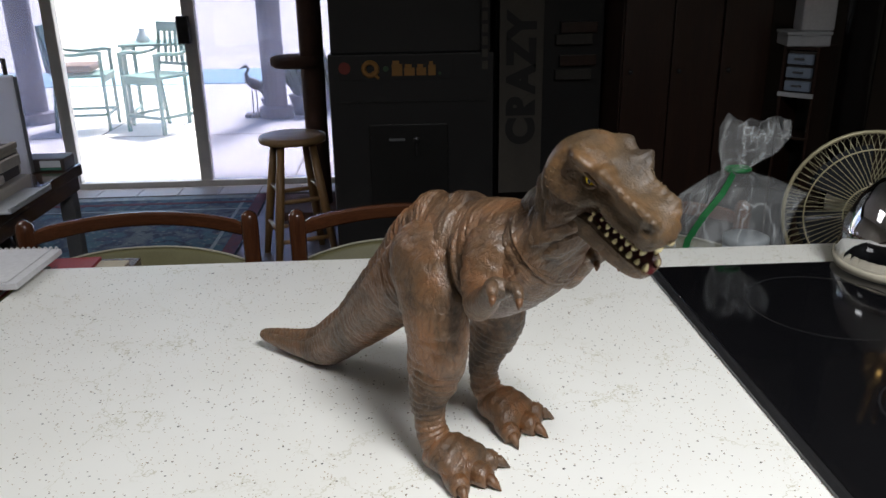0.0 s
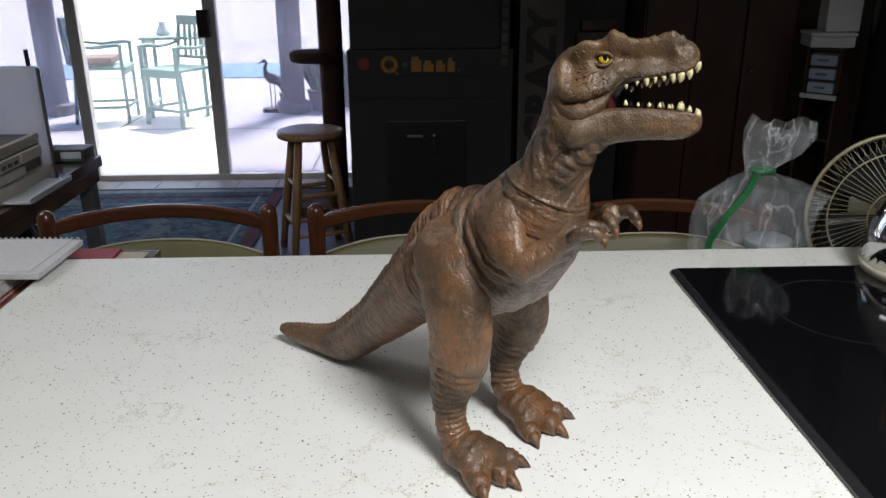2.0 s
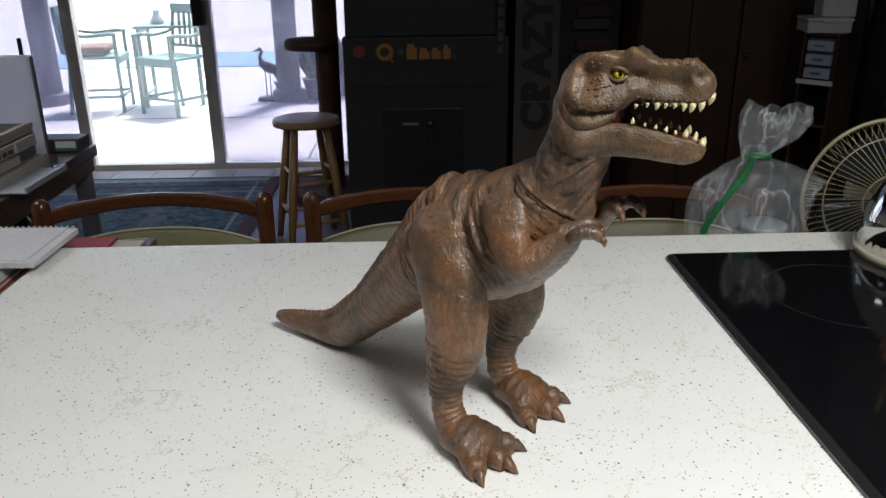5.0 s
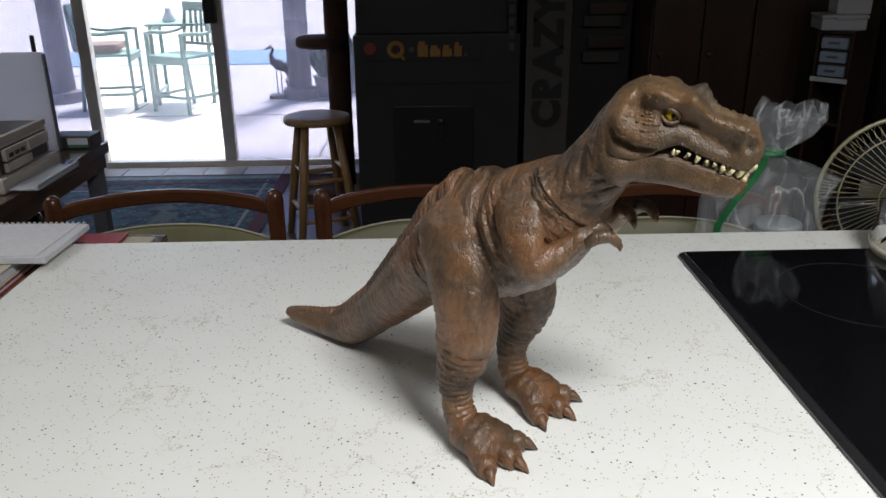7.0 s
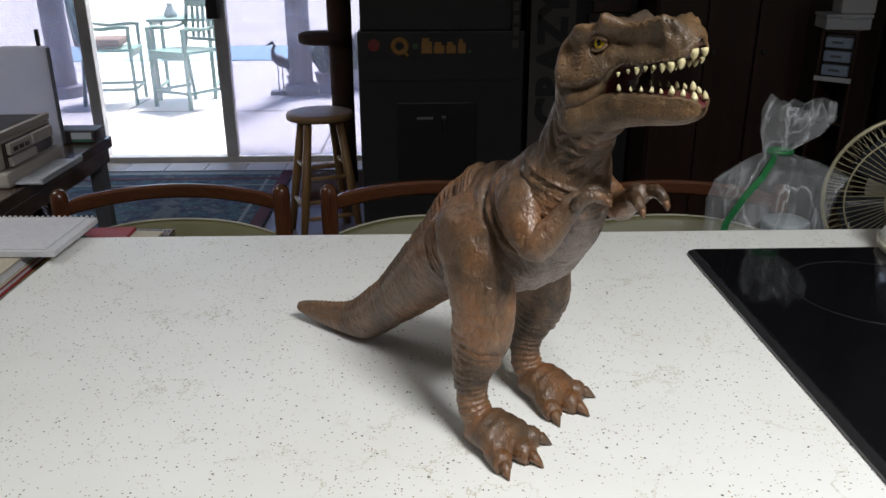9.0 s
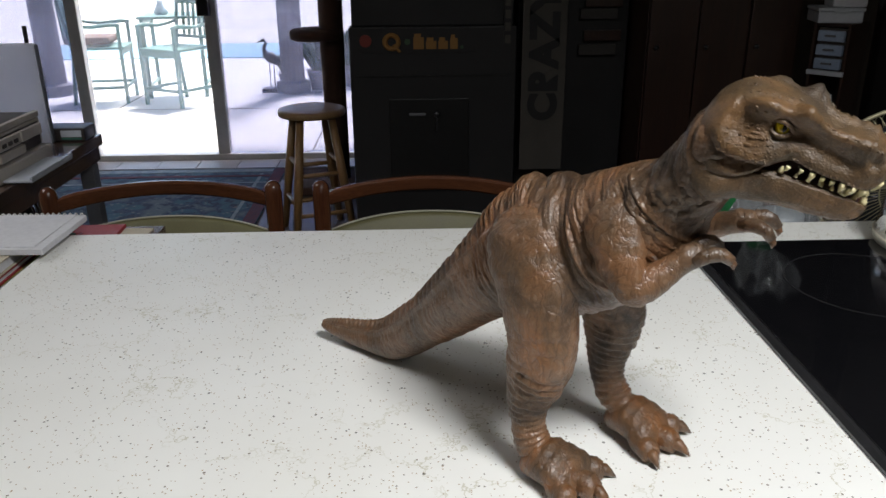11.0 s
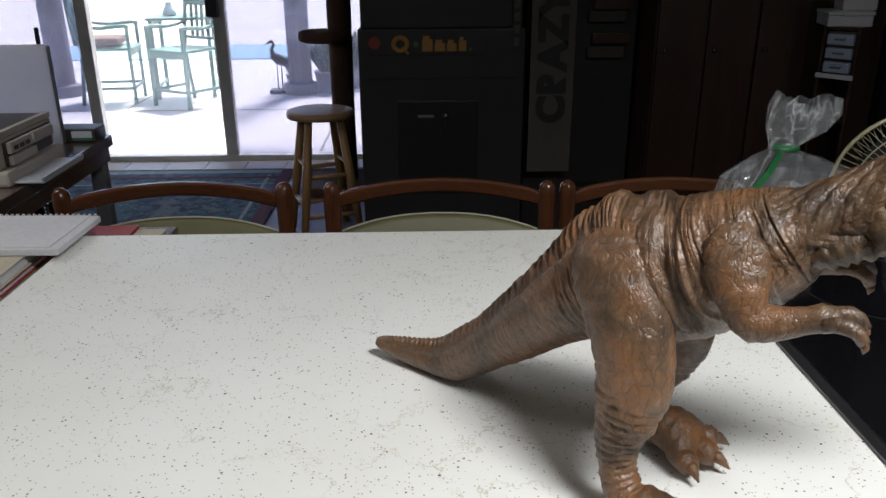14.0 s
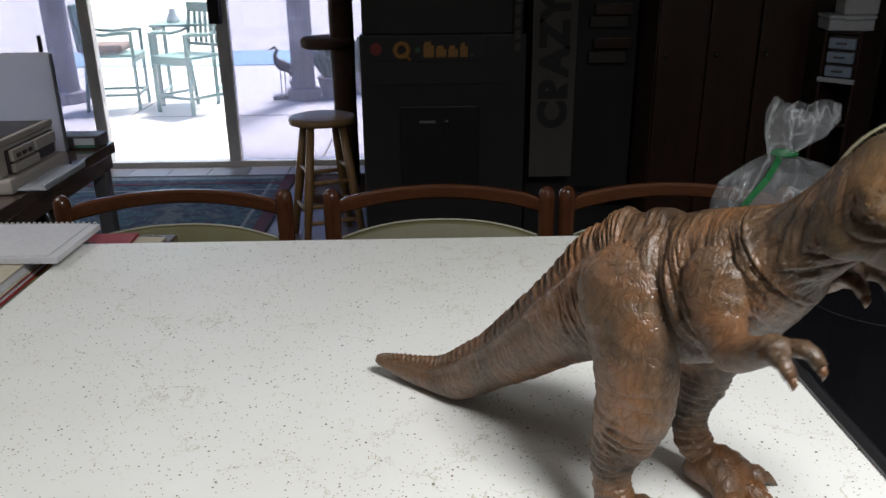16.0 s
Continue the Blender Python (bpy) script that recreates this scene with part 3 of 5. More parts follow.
# ---- counter and cooktop ----
counter = structure("counter", boxed(-0.577, 2.2, 0.30, 1.226, 0.868, 0.910, 0.004), LAMINATE, "cream speckled laminate counter with golden veins", "counter")
part("cabinet_base", boxed(-0.50, 2.15, 0.36, 1.12, 0.0, 0.867), CHAIR_WOOD, counter, "brown wooden base cabinet")

cooktop = thing("cooktop", "black glass electric cooktop with dark metal trim in the counter", "cooktop", pose(0.40, 0.50, 0.9105))
glass = bmesh.new()
box(glass, 0.010, 0.752, 0.010, 0.616, 0.002, 0.0085, 0.002)
part("glass_plate", glass, BLACK_GLASS, cooktop)
tr = bmesh.new()
R = 0.018
corner = []
for cx, cy, a0 in ((0.762 - R, 0.626 - R, 0), (R, 0.626 - R, 90), (R, R, 180), (0.762 - R, R, 270)):
    for k in range(6):
        a = radians(a0 + 18 * k)
        corner.append((cx, cy, math.cos(a), math.sin(a)))
rings(tr, [[Vector((cx + c * (R - i), cy + s * (R - i), z)) for cx, cy, c, s in corner] for i, z in ((0.0, 0.0), (0.0, 0.004), (0.006, 0.0068), (0.012, 0.0070), (0.0125, 0.0))], cap=False)
part("trim", tr, TRIM_GREY, cooktop)
for bx, by, br in ((0.20, 0.45, 0.105), (0.55, 0.45, 0.085), (0.20, 0.16, 0.085), (0.55, 0.16, 0.115)):
    loops = []
    for r, z in ((br, 0.0088), (br + 0.0015, 0.0090), (br + 0.003, 0.0088)):
        loops.append([Vector((bx + r * math.cos(a), by + r * math.sin(a), z)) for a in (2 * math.pi * k / 48 for k in range(48))])
    part("burner_ring", rings(bmesh.new(), loops, cap=False), BURNER, cooktop, "thin grey printed ring")


# ---- chairs along the counter ----
def chair():
    c = thing("dining_chair", "red-brown wooden chair with arched top rail and olive padded back", "chair", group="chairs along the counter")
    w = 0.2285
    for sx in (-1, 1):
        part("post", lathe(bmesh.new(), [(0.015, 0), (0.017, 0.30), (0.019, 0.45), (0.0175, 0.78), (0.0185, 0.861), (0.0165, 0.877), (0.010, 0.885), (0.003, 0.888)], 16, pose(sx * w, 0, 0)), CHAIR_POST, c, smooth=True)
        part("front_leg", tubed([(sx * 0.20, -0.40, 0), (sx * 0.195, -0.385, 0.43)], [0.014, 0.019], 12), CHAIR_POST, c, smooth=True)
        part("side_stretcher", tubed([(sx * 0.21, -0.39, 0.20), (sx * w, 0, 0.20)], 0.010, 8), CHAIR_POST, c, smooth=True)
    rail = bmesh.new()
    loops = []
    for k in range(25):
        f = k / 24 * 2 - 1
        x, y = f * (w - 0.008), 0.038 * (1 - f * f)
        zt, zb = 0.866 + 0.019 * (1 - f * f), 0.831 + 0.023 * (1 - f * f)
        if abs(f) > 0.9:
            zt -= 0.010 * (abs(f) - 0.9) * 10
        th = 0.008
        loops.append([Vector((x, y + dy * th, z)) for dy, z in ((-1, zb + 0.004), (-1, zt - 0.006), (-0.5, zt - 0.001), (0.5, zt - 0.001), (1, zt - 0.006), (1, zb + 0.004), (0.5, zb), (-0.5, zb))])
    part("top_rail", rings(rail, loops), CHAIR_WOOD, c, smooth=False)
    pad, edge = bmesh.new(), []
    loops = []
    for k in range(21):
        f = k / 20 * 2 - 1
        x, y = f * (w - 0.018), 0.026 * (1 - f * f) + 0.004
        zt, zb = 0.777 + 0.030 * (1 - abs(f) ** 2.4), 0.57
        loops.append([Vector((x, y + dy, z)) for dy, z in ((-0.012, zb), (-0.020, (zt + zb) / 2), (-0.013, zt - 0.008), (0, zt), (0.013, zt - 0.008), (0.016, (zt + zb) / 2), (0.012, zb))])
        edge.append((x, y - 0.002, zt + 0.001))
    back = part("back_pad", rings(pad, loops), GREEN_CLOTH, c, "olive vinyl back pad", smooth=True)
    part("piping", tubed(edge, 0.0022, 6), PIPING, back, "pale piping", smooth=True)
    part("seat", boxed(-0.215, 0.215, -0.41, 0.02, 0.435, 0.475, 0.015), GREEN_CLOTH, c, "olive vinyl seat")
    return c


first = chair()
first.matrix_basis = pose(-0.5355, 1.592, 0, 0, 0, 3)
copy_thing(first, pose(0.022, 1.598, 0, 0, 0, -0.5))
copy_thing(first, pose(0.522, 1.585, 0, 0, 0, -3))

# ---- bar stool ----
stool = thing("bar_stool", "round wooden bar stool with splayed legs and two tiers of rungs", "stool", pose(-0.507, 3.77, 0, 0, 0, 20))
part("seat", lathe(bmesh.new(), [(0.13, 0.590), (0.158, 0.596), (0.162, 0.610), (0.158, 0.624), (0.14, 0.629), (0.02, 0.626)], 40), STOOL_SEAT, stool, smooth=True)
feet = []
for k in range(4):
    a = radians(45 + 90 * k)
    lo, hi = Vector((0.205 * math.cos(a), 0.205 * math.sin(a), 0)), Vector((0.105 * math.cos(a), 0.105 * math.sin(a), 0.60))
    feet.append((lo, hi))
    part("leg", tubed([lo, lo.lerp(hi, 0.5), hi], [0.016, 0.0225, 0.018], 12), STOOL_WOOD, stool, smooth=True)
for k in range(4):
    for f in ((0.30, 0.62) if k % 2 else (0.22, 0.54)):
        (a0, a1), (b0, b1) = feet[k], feet[(k + 1) % 4]
        part("rung", tubed([a0.lerp(a1, f), b0.lerp(b1, f)], 0.011, 8), STOOL_WOOD, stool, smooth=True)

# ---- cat tree by the door ----
cat_tree = thing("cat_tree", "brown carpeted cat tree post with a round perch", "cat tree", pose(-0.478, 4.60, 0))
part("base", boxed(-0.25, 0.25, -0.22, 0.22, 0, 0.05, 0.015), CARPET, cat_tree)
part("post", lathe(bmesh.new(), [(0.068, 0.05), (0.066, 0.5), (0.069, 1.0), (0.066, 1.6), (0.068, 2.2)], 20), CARPET, cat_tree, smooth=True)
part("perch", lathe(bmesh.new(), [(0.13, 0.855), (0.15, 0.868), (0.15, 0.905), (0.13, 0.918)], 28, Matrix.Translation((-0.085, 0, 0))), CARPET, cat_tree, smooth=True)

# ---- game cabinets and cupboard ----
game = thing("arcade_cabinet", "tall black arcade game cabinet with faded orange logo", "arcade cabinet", pose(-0.28, 3.36, 0))
part("lower_body", boxed(0, 0.70, 0.0, 0.72, 0, 1.035, 0.006), BLACK_CAB, game)
neck = bmesh.new()
box(neck, 0.012, 0.688, 0.03, 0.72, 1.035, 2.0, 0.006)
part("upper_body", neck, BLACK_CAB, game)
part("panel_seam", boxed(0.03, 0.66, -0.003, 0.0, 0.83, 0.836), BLACK_METAL, game)
coin = part("coin_door", boxed(0.16, 0.50, -0.010, -0.0005, 0.33, 0.74, 0.004), BLACK_METAL, game)
part("door_pull", boxed(0.245, 0.315, -0.018, -0.0095, 0.668, 0.680, 0.003), STEEL_GREY, coin, "grey metal pull")
part("lock", lathe(bmesh.new(), [(0.014, 0), (0.014, 0.012), (0.010, 0.015)], 14, pose(0.363, -0.010, 0.672, 90)), TRIM_GREY, coin, "round key lock", smooth=True)
part("key", boxed(0.359, 0.366, -0.032, -0.025, 0.605, 0.66, 0.002), TRIM_GREY, coin, "hanging key")
logo = part("logo_panel", boxed(0.04, 0.53, -0.004, -0.0005, 0.93, 1.03, 0.001), BLACK_CAB, game)
shapes = [("disc", 0.070, 0.050, 0.952, 1.008, REDPRINT), ("disc", 0.178, 0.078, 0.940, 1.010, ORANGE), ("disc", 0.243, 0.024, 0.962, 0.988, GREENPRINT), ("block", 0.290, 0.044, 0.945, 1.008, ORANGE), ("block", 0.342, 0.044, 0.945, 0.992, ORANGE), ("block", 0.392, 0.040, 0.945, 0.992, ORANGE), ("block", 0.437, 0.032, 0.945, 1.003, ORANGE), ("disc", 0.470, 0.014, 0.945, 0.959, GREENPRINT)]
for kind, x, w, z0, z1, mt in shapes:
    bm = bmesh.new()
    zc, h = (z0 + z1) / 2, (z1 - z0) / 2
    if kind == "block":
        box(bm, x - w / 2, x + w / 2, -0.0075, -0.0045, z0, z1 - 0.014, 0.0014)
        box(bm, x - w / 2 + 0.004, x + w / 2 - 0.012, -0.0072, -0.0045, z1 - 0.0138, z1, 0.0012)
    elif w > 0.07:
        tube(bm, [(x + (w / 2 - 0.011) * math.cos(a), -0.006, zc + (h - 0.008) * math.sin(a)) for a in (2 * math.pi * k / 24 for k in range(25))], 0.0105, 6)
        tube(bm, [(x + 0.006, -0.006, zc - 0.012), (x + 0.034, -0.006, zc - 0.040)], 0.0070, 6)
    else:
        lathe(bm, [(w / 2, 0), (w / 2, 0.003)], 20, pose(x, -0.0045, zc, 90))
    part("logo_shape", bm, mt, logo)

# black machine beside it with an upright banner of block lettering and a small upright sticker
machine = thing("black_game_machine", "black game machine with a dusty upright banner", "game machine", pose(0.44, 3.36, 0))
part("body", boxed(0.0, 0.475, 0.12, 0.72, 0, 1.98, 0.006), BLACK_CAB, machine)
part("shelf", boxed(0.225, 0.47, 0.02, 0.118, 0.30, 0.34, 0.003), BLACK_CAB, machine)
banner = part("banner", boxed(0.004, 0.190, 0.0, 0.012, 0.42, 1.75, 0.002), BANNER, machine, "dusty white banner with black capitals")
letters = bpy.data.curves.new("lettering", "FONT")
letters.body, letters.size, letters.extrude, letters.offset, letters.space_character = "CRAZY FL", 0.160, 0.001, 0.009, 1.10
draft = new("lettering", letters)
bpy.context.view_layer.update()
text_mesh = bpy.data.meshes.new_from_object(draft.evaluated_get(bpy.context.evaluated_depsgraph_get()))
bpy.data.objects.remove(draft)
text_mesh.materials.append(INK)
lettering = new("lettering", text_mesh)
lettering.parent = banner
lettering.matrix_basis = Matrix.Translation((0.150, -0.0025, 0.640)) @ Matrix(((0, -1, 0, 0), (0, 0, -1, 0), (1, 0, 0, 0), (0, 0, 0, 1)))
tagged(lettering, "black block capitals running upwards")
sticker = part("sticker", boxed(-0.055, -0.0225, -0.004, -0.0005, 0.95, 1.35), BLACK_CAB, game)
sticker.location = (0.70, 0, 0)
for k in range(7):
    z = 0.965 + k * 0.05
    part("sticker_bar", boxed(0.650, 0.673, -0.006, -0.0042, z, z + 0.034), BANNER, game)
for k, (z, mt) in enumerate(((0.90, DARKBOOK), (0.96, CUPBOARD), (1.05, DARKBOOK), (1.10, CUPBOARD))):
    b = thing("game_box", "dim boxed game standing on the black machine", "box", pose(0.70 + 0.02 * (k % 2), 3.47, z), "boxes beside the cupboard")
    part("carton", boxed(0, 0.16, -0.02, 0.0, 0, 0.045, 0.003), mt, b)

cupboard = thing("wooden_cupboard", "tall dark red-brown wooden cupboard with plain doors", "cupboard", pose(0.925, 3.20, 0))
part("carcass", boxed(0, 0.62, 0.022, 0.60, 0, 2.1, 0.004), CUPBOARD, cupboard)
for x0 in (0.004, 0.205, 0.410):
    d = part("door", boxed(x0, x0 + 0.196, 0.0, 0.020, 0.08, 2.06, 0.004), CUPBOARD, cupboard)
    part("handle", lathe(bmesh.new(), [(0.006, 0), (0.010, 0.012), (0.007, 0.018)], 12, pose(x0 + 0.03, 0, 0.96, 90)), TRIM_GREY, d, "small metal knob", smooth=True)
structure("wall_partition", boxed(1.55, 2.98, 3.62, 3.72, 0.0, 2.45), DARK_WALL, "dark panelled wall behind the shelves", "wall")

shelving = thing("shelving_unit", "narrow dark shelf tower turned aside, holding plastic drawers", "shelf", pose(1.535, 3.085, 0, 0, 0, -50))
for x in (0.0, 0.128):
    part("side", boxed(x, x + 0.012, 0, 0.17, 0, 1.062, 0.002), CUPBOARD, shelving)
part("back", boxed(0.0125, 0.1275, 0.158, 0.17, 0, 1.05, 0.001), BLACK_METAL, shelving)
for z in (0.10, 0.48, 0.70, 0.872, 1.050):
    part("board", boxed(0.0125, 0.1275, 0, 0.157, z, z + 0.012, 0.002), CUPBOARD, shelving)
part("shelf_edge", boxed(0.0, 0.140, -0.012, -0.0005, 0.868, 0.886, 0.002), WHITE_BOX, shelving, "pale front edge")
drawers = thing("drawer_unit", "small pale blue plastic drawer unit on the shelf", "drawers", pose(1.535, 3.085, 0.8845, 0, 0, -50))
part("frame", boxed(0.016, 0.124, 0.016, 0.150, 0, 0.160, 0.003), DARK_PANEL, drawers)
for k in range(3):
    d = part("drawer", boxed(0.020, 0.120, -0.004, 0.0155, 0.006 + k * 0.052, 0.046 + k * 0.052, 0.005), PALE_BLUE, drawers)
    part("pull", boxed(0.05, 0.09, -0.012, -0.0045, 0.024 + k * 0.052, 0.031 + k * 0.052, 0.002), STEEL_GREY, d)
tub = thing("storage_box", "white lidded storage box on top of the shelving", "box", pose(1.600, 3.07, 1.0625, 0, 0, -12))
part("body", boxed(-0.070, 0.090, -0.05, 0.12, 0, 0.042, 0.006), WHITE_BOX, tub)
part("lid", boxed(-0.074, 0.094, -0.054, 0.124, 0.0425, 0.056, 0.005), WHITE_BOX, tub)
part("lid_grip", boxed(-0.02, 0.04, -0.060, -0.0545, 0.040, 0.052, 0.002), WHITE_BOX, tub)
tub = thing("storage_box", "tall white box standing on the storage box", "box", pose(1.625, 3.08, 1.119, 0, 0, -12))
part("body", boxed(-0.038, 0.085, -0.03, 0.10, 0, 0.128, 0.008), PAPER, tub)
part("lid", boxed(-0.041, 0.088, -0.033, 0.103, 0.1285, 0.142, 0.005), WHITE_BOX, tub)
pole = thing("black_pole", "glossy black metal flue pipe from floor to ceiling", "pipe", pose(1.765, 2.95, 0))
part("tube", lathe(bmesh.new(), [(0.062, 0), (0.062, 1.30), (0.065, 1.302), (0.065, 1.33), (0.062, 1.332), (0.062, 2.44)], 32), GLOSS_BLACK, pole, smooth=True)
part("foot_plate", lathe(bmesh.new(), [(0.11, 0), (0.11, 0.012), (0.063, 0.02)], 32), GLOSS_BLACK, pole, smooth=True)

# ---- side table behind the counter with bag and fan ----
side = thing("side_table", "small dark wooden table behind the counter", "table", pose(0.84, 1.40, 0))
part("tabletop", boxed(-0.34, 0.45, -0.15, 0.15, 0.715, 0.74, 0.004), DESK_WOOD, side)
for sx, sy in ((-0.32, -0.13), (0.43, -0.13), (-0.32, 0.13), (0.43, 0.13)):
    part("leg", boxed(sx - 0.015, sx + 0.015, sy - 0.015, sy + 0.015, 0, 0.714, 0.003), DESK_WOOD, side)

bag = thing("plastic_bag", "clear plastic gift bag tied with green ribbon, holding tubs", "bag", pose(0.618, 1.345, 0.741) @ Matrix.Diagonal((1, 1, 0.965, 1)))
bm = bmesh.new()
loops = []
for r, z, dx in ((0.092, 0.0, 0.0), (0.104, 0.04, 0.0), (0.106, 0.12, -0.002), (0.100, 0.19, -0.004), (0.084, 0.228, -0.002), (0.046, 0.262, 0.000), (0.021, 0.280, 0.002), (0.030, 0.294, 0.010), (0.048, 0.316, 0.024), (0.058, 0.345, 0.034), (0.050, 0.372, 0.036)):
    loop = []
    for k in range(56):
        a = 2 * math.pi * k / 56
        fold = 1 + 0.05 * math.sin(7 * a + z * 30) + 0.05 * noise.noise((3 * math.cos(a), 3 * math.sin(a), z * 22))
        if z > 0.22:
            fold += 0.22 * noise.noise((2.4 * math.cos(a), 2.4 * math.sin(a), z * 30)) + 0.08 * math.sin(11 * a)
        if 0.18 < z < 0.275:
            fold *= 1 + (0.55 if z > 0.22 else 0.18) * max(0.0, math.cos(a))
        fold += 0.05 * abs(noise.noise((6 * math.cos(a), 6 * math.sin(a), z * 14)))
        ey = 0.62 if z < 0.25 else 0.7
        up = 0.024 * noise.noise((2 * math.cos(a), 2 * math.sin(a), 7)) if z > 0.32 else 0
        loop.append(Vector((dx + r * fold * math.cos(a), ey * r * fold * math.sin(a), z + up)))
    loops.append(loop)
part("film", rings(bm, loops, cap=False), FILM, bag, "crinkled clear film")
rb = [(0.020 * math.cos(a) + 0.010, 0.015 * math.sin(a), 0.283) for a in (2 * math.pi * k / 16 for k in range(17))]
part("ribbon_knot", tubed(rb, 0.005, 8), RIBBON, bag, "green ribbon", smooth=True)
strip_pts = [Vector((-0.006, -0.020, 0.280)), Vector((-0.036, -0.050, 0.250)), Vector((-0.068, -0.058, 0.212)), Vector((-0.090, -0.052, 0.165)), Vector((-0.100, -0.048, 0.10)), Vector((-0.104, -0.046, 0.05))]
bm = bmesh.new()
loops = []
for k, p in enumerate(strip_pts):
    d = (strip_pts[min(k + 1, 5)] - strip_pts[max(k - 1, 0)]).normalized()
    s = d.cross(Vector((0, -1, 0))).normalized() * 0.006
    o = Vector((0, -0.0008, 0))
    loops.append([p - s - o, p + s - o, p + s + o, p - s + o])
part("ribbon_tail", rings(bm, loops), RIBBON, bag, "green ribbon")
for x, r, h in ((-0.042, 0.038, 0.10), (0.040, 0.040, 0.135)):
    tb = part("tub", lathe(bmesh.new(), [(r * 0.85, 0.004), (r, h * 0.5), (r, h)], 24, pose(x, 0, 0)), TUB, bag, "frosted tub", smooth=True)
    part("lid", lathe(bmesh.new(), [(r * 1.04, h + 0.001), (r * 1.04, h + 0.014), (r * 0.9, h + 0.017)], 24, pose(x, 0, 0)), TUB, tb, smooth=True)

fan = thing("desk_fan", "cream desk fan with fine wire cage and smoked blades", "fan", pose(0.955, 1.46, 0.741))
part("base", lathe(bmesh.new(), [(0.085, 0), (0.09, 0.010), (0.07, 0.022), (0.02, 0.030)], 28), CREAM_PLASTIC, fan, smooth=True)
part("stem", lathe(bmesh.new(), [(0.014, 0.028), (0.012, 0.10)], 14), CREAM_PLASTIC, fan, smooth=True)
face = pose(0, 0, 0.148, 84, 0, -12)
part("motor", lathe(bmesh.new(), [(0.045, -0.11), (0.055, -0.09), (0.055, -0.04), (0.03, -0.032)], 24, face), CREAM_PLASTIC, fan, smooth=True)
FR = 0.160
cage = part("rim", tubed(ring_pts(FR, 48, face), 0.0042, 8), FAN_WIRE, fan, "cream outer rim", smooth=True)
for r, z in ((FR * 0.80, 0.028), (FR * 0.36, 0.040)):
    part("hoop", tubed(ring_pts(r, 48, face @ Matrix.Translation((0, 0, z))), 0.0016, 6), FAN_WIRE, cage, smooth=True)
for k in range(72):
    a = 2 * math.pi * k / 72
    bend = [(FR * f, z, a + tw) for f, z, tw in ((0.27, 0.041, 0.0), (0.5, 0.039, 0.10), (0.78, 0.029, 0.16), (0.95, 0.014, 0.18), (1.0, 0.0, 0.18))]
    part("wire", tubed([face @ Vector((r * math.cos(b), r * math.sin(b), z)) for r, z, b in bend], 0.0008, 4), FAN_WIRE, cage)
for k in range(72):
    a = 2 * math.pi * k / 72
    part("rear_wire", tubed([face @ Vector((r * math.cos(a), r * math.sin(a), z)) for r, z in ((FR, 0.0), (FR * 0.9, -0.03), (FR * 0.4, -0.045))], 0.0010, 4), FAN_WIRE, cage)
part("badge", lathe(bmesh.new(), [(0.045, 0.037), (0.045, 0.042), (0.038, 0.046), (0.01, 0.047)], 28, face), DARK_PANEL, fan, "dark round centre badge", smooth=True)
for k in range(4):
    a0 = k * math.pi / 2
    bm = bmesh.new()
    grid = []
    for i in range(6):
        r = 0.03 + 0.105 * i / 5
        grid.append([bm.verts.new(face @ Vector((r * math.cos(a0 + s), r * math.sin(a0 + s), 0.006 + 0.018 * (s - 0.5)))) for s in (0.0, 0.25, 0.55, 0.85, 1.15)])
    for u0, u1 in zip(grid, grid[1:]):
        for j in range(4):
            bm.faces.new((u0[j], u0[j + 1], u1[j + 1], u1[j]))
    bmesh.ops.solidify(bm, geom=bm.faces[:], thickness=0.002)
    part("blade", bm, FAN_BLADE, fan, smooth=True)

# ---- lamp standing at the back of the cooktop ----
desk_lamp = thing("desk_lamp", "chrome dome desk lamp on brass arms", "lamp", pose(0.912, 1.172, 0.911))
part("base", lathe(bmesh.new(), [(0.045, 0), (0.048, 0.006), (0.03, 0.016), (0.008, 0.02)], 24), CREAM_PLASTIC, desk_lamp, smooth=True)
for dx in (-0.012, 0.012):
    part("arm", tubed([(dx, 0, 0.015), (dx - 0.070, -0.030, 0.235), (dx - 0.122, -0.075, 0.290), (dx - 0.124, -0.090, 0.185)], 0.0055, 10), BRASS, desk_lamp, smooth=True)
dome_m = pose(-0.122, -0.090, 0.034, 2, -7, 0) @ Matrix.Diagonal((1.30, 1.30, 1.38, 1))
sh = part("shade", lathe(bmesh.new(), [(0.018, 0.085), (0.032, 0.082), (0.052, 0.064), (0.068, 0.036), (0.077, 0.0), (0.0745, 0.0), (0.066, 0.034), (0.050, 0.060), (0.020, 0.078)], 40, dome_m), CHROME, desk_lamp, "polished chrome shade", smooth=True)
part("lip", lathe(bmesh.new(), [(0.0775, -0.012), (0.079, -0.002), (0.0775, -0.0005), (0.0745, -0.001), (0.0745, -0.012)], 40, dome_m), CREAM_PLASTIC, sh, "cream inner lip", smooth=True)
part("socket", lathe(bmesh.new(), [(0.017, 0.080), (0.019, 0.10), (0.016, 0.118), (0.006, 0.122)], 20, dome_m), BRASS, desk_lamp, smooth=True)
part("switch_grip", tubed([(-0.100, -0.112, 0.250), (-0.112, -0.118, 0.170)], 0.010, 10), BLUE_PLASTIC, desk_lamp, "blue plastic grip", smooth=True)

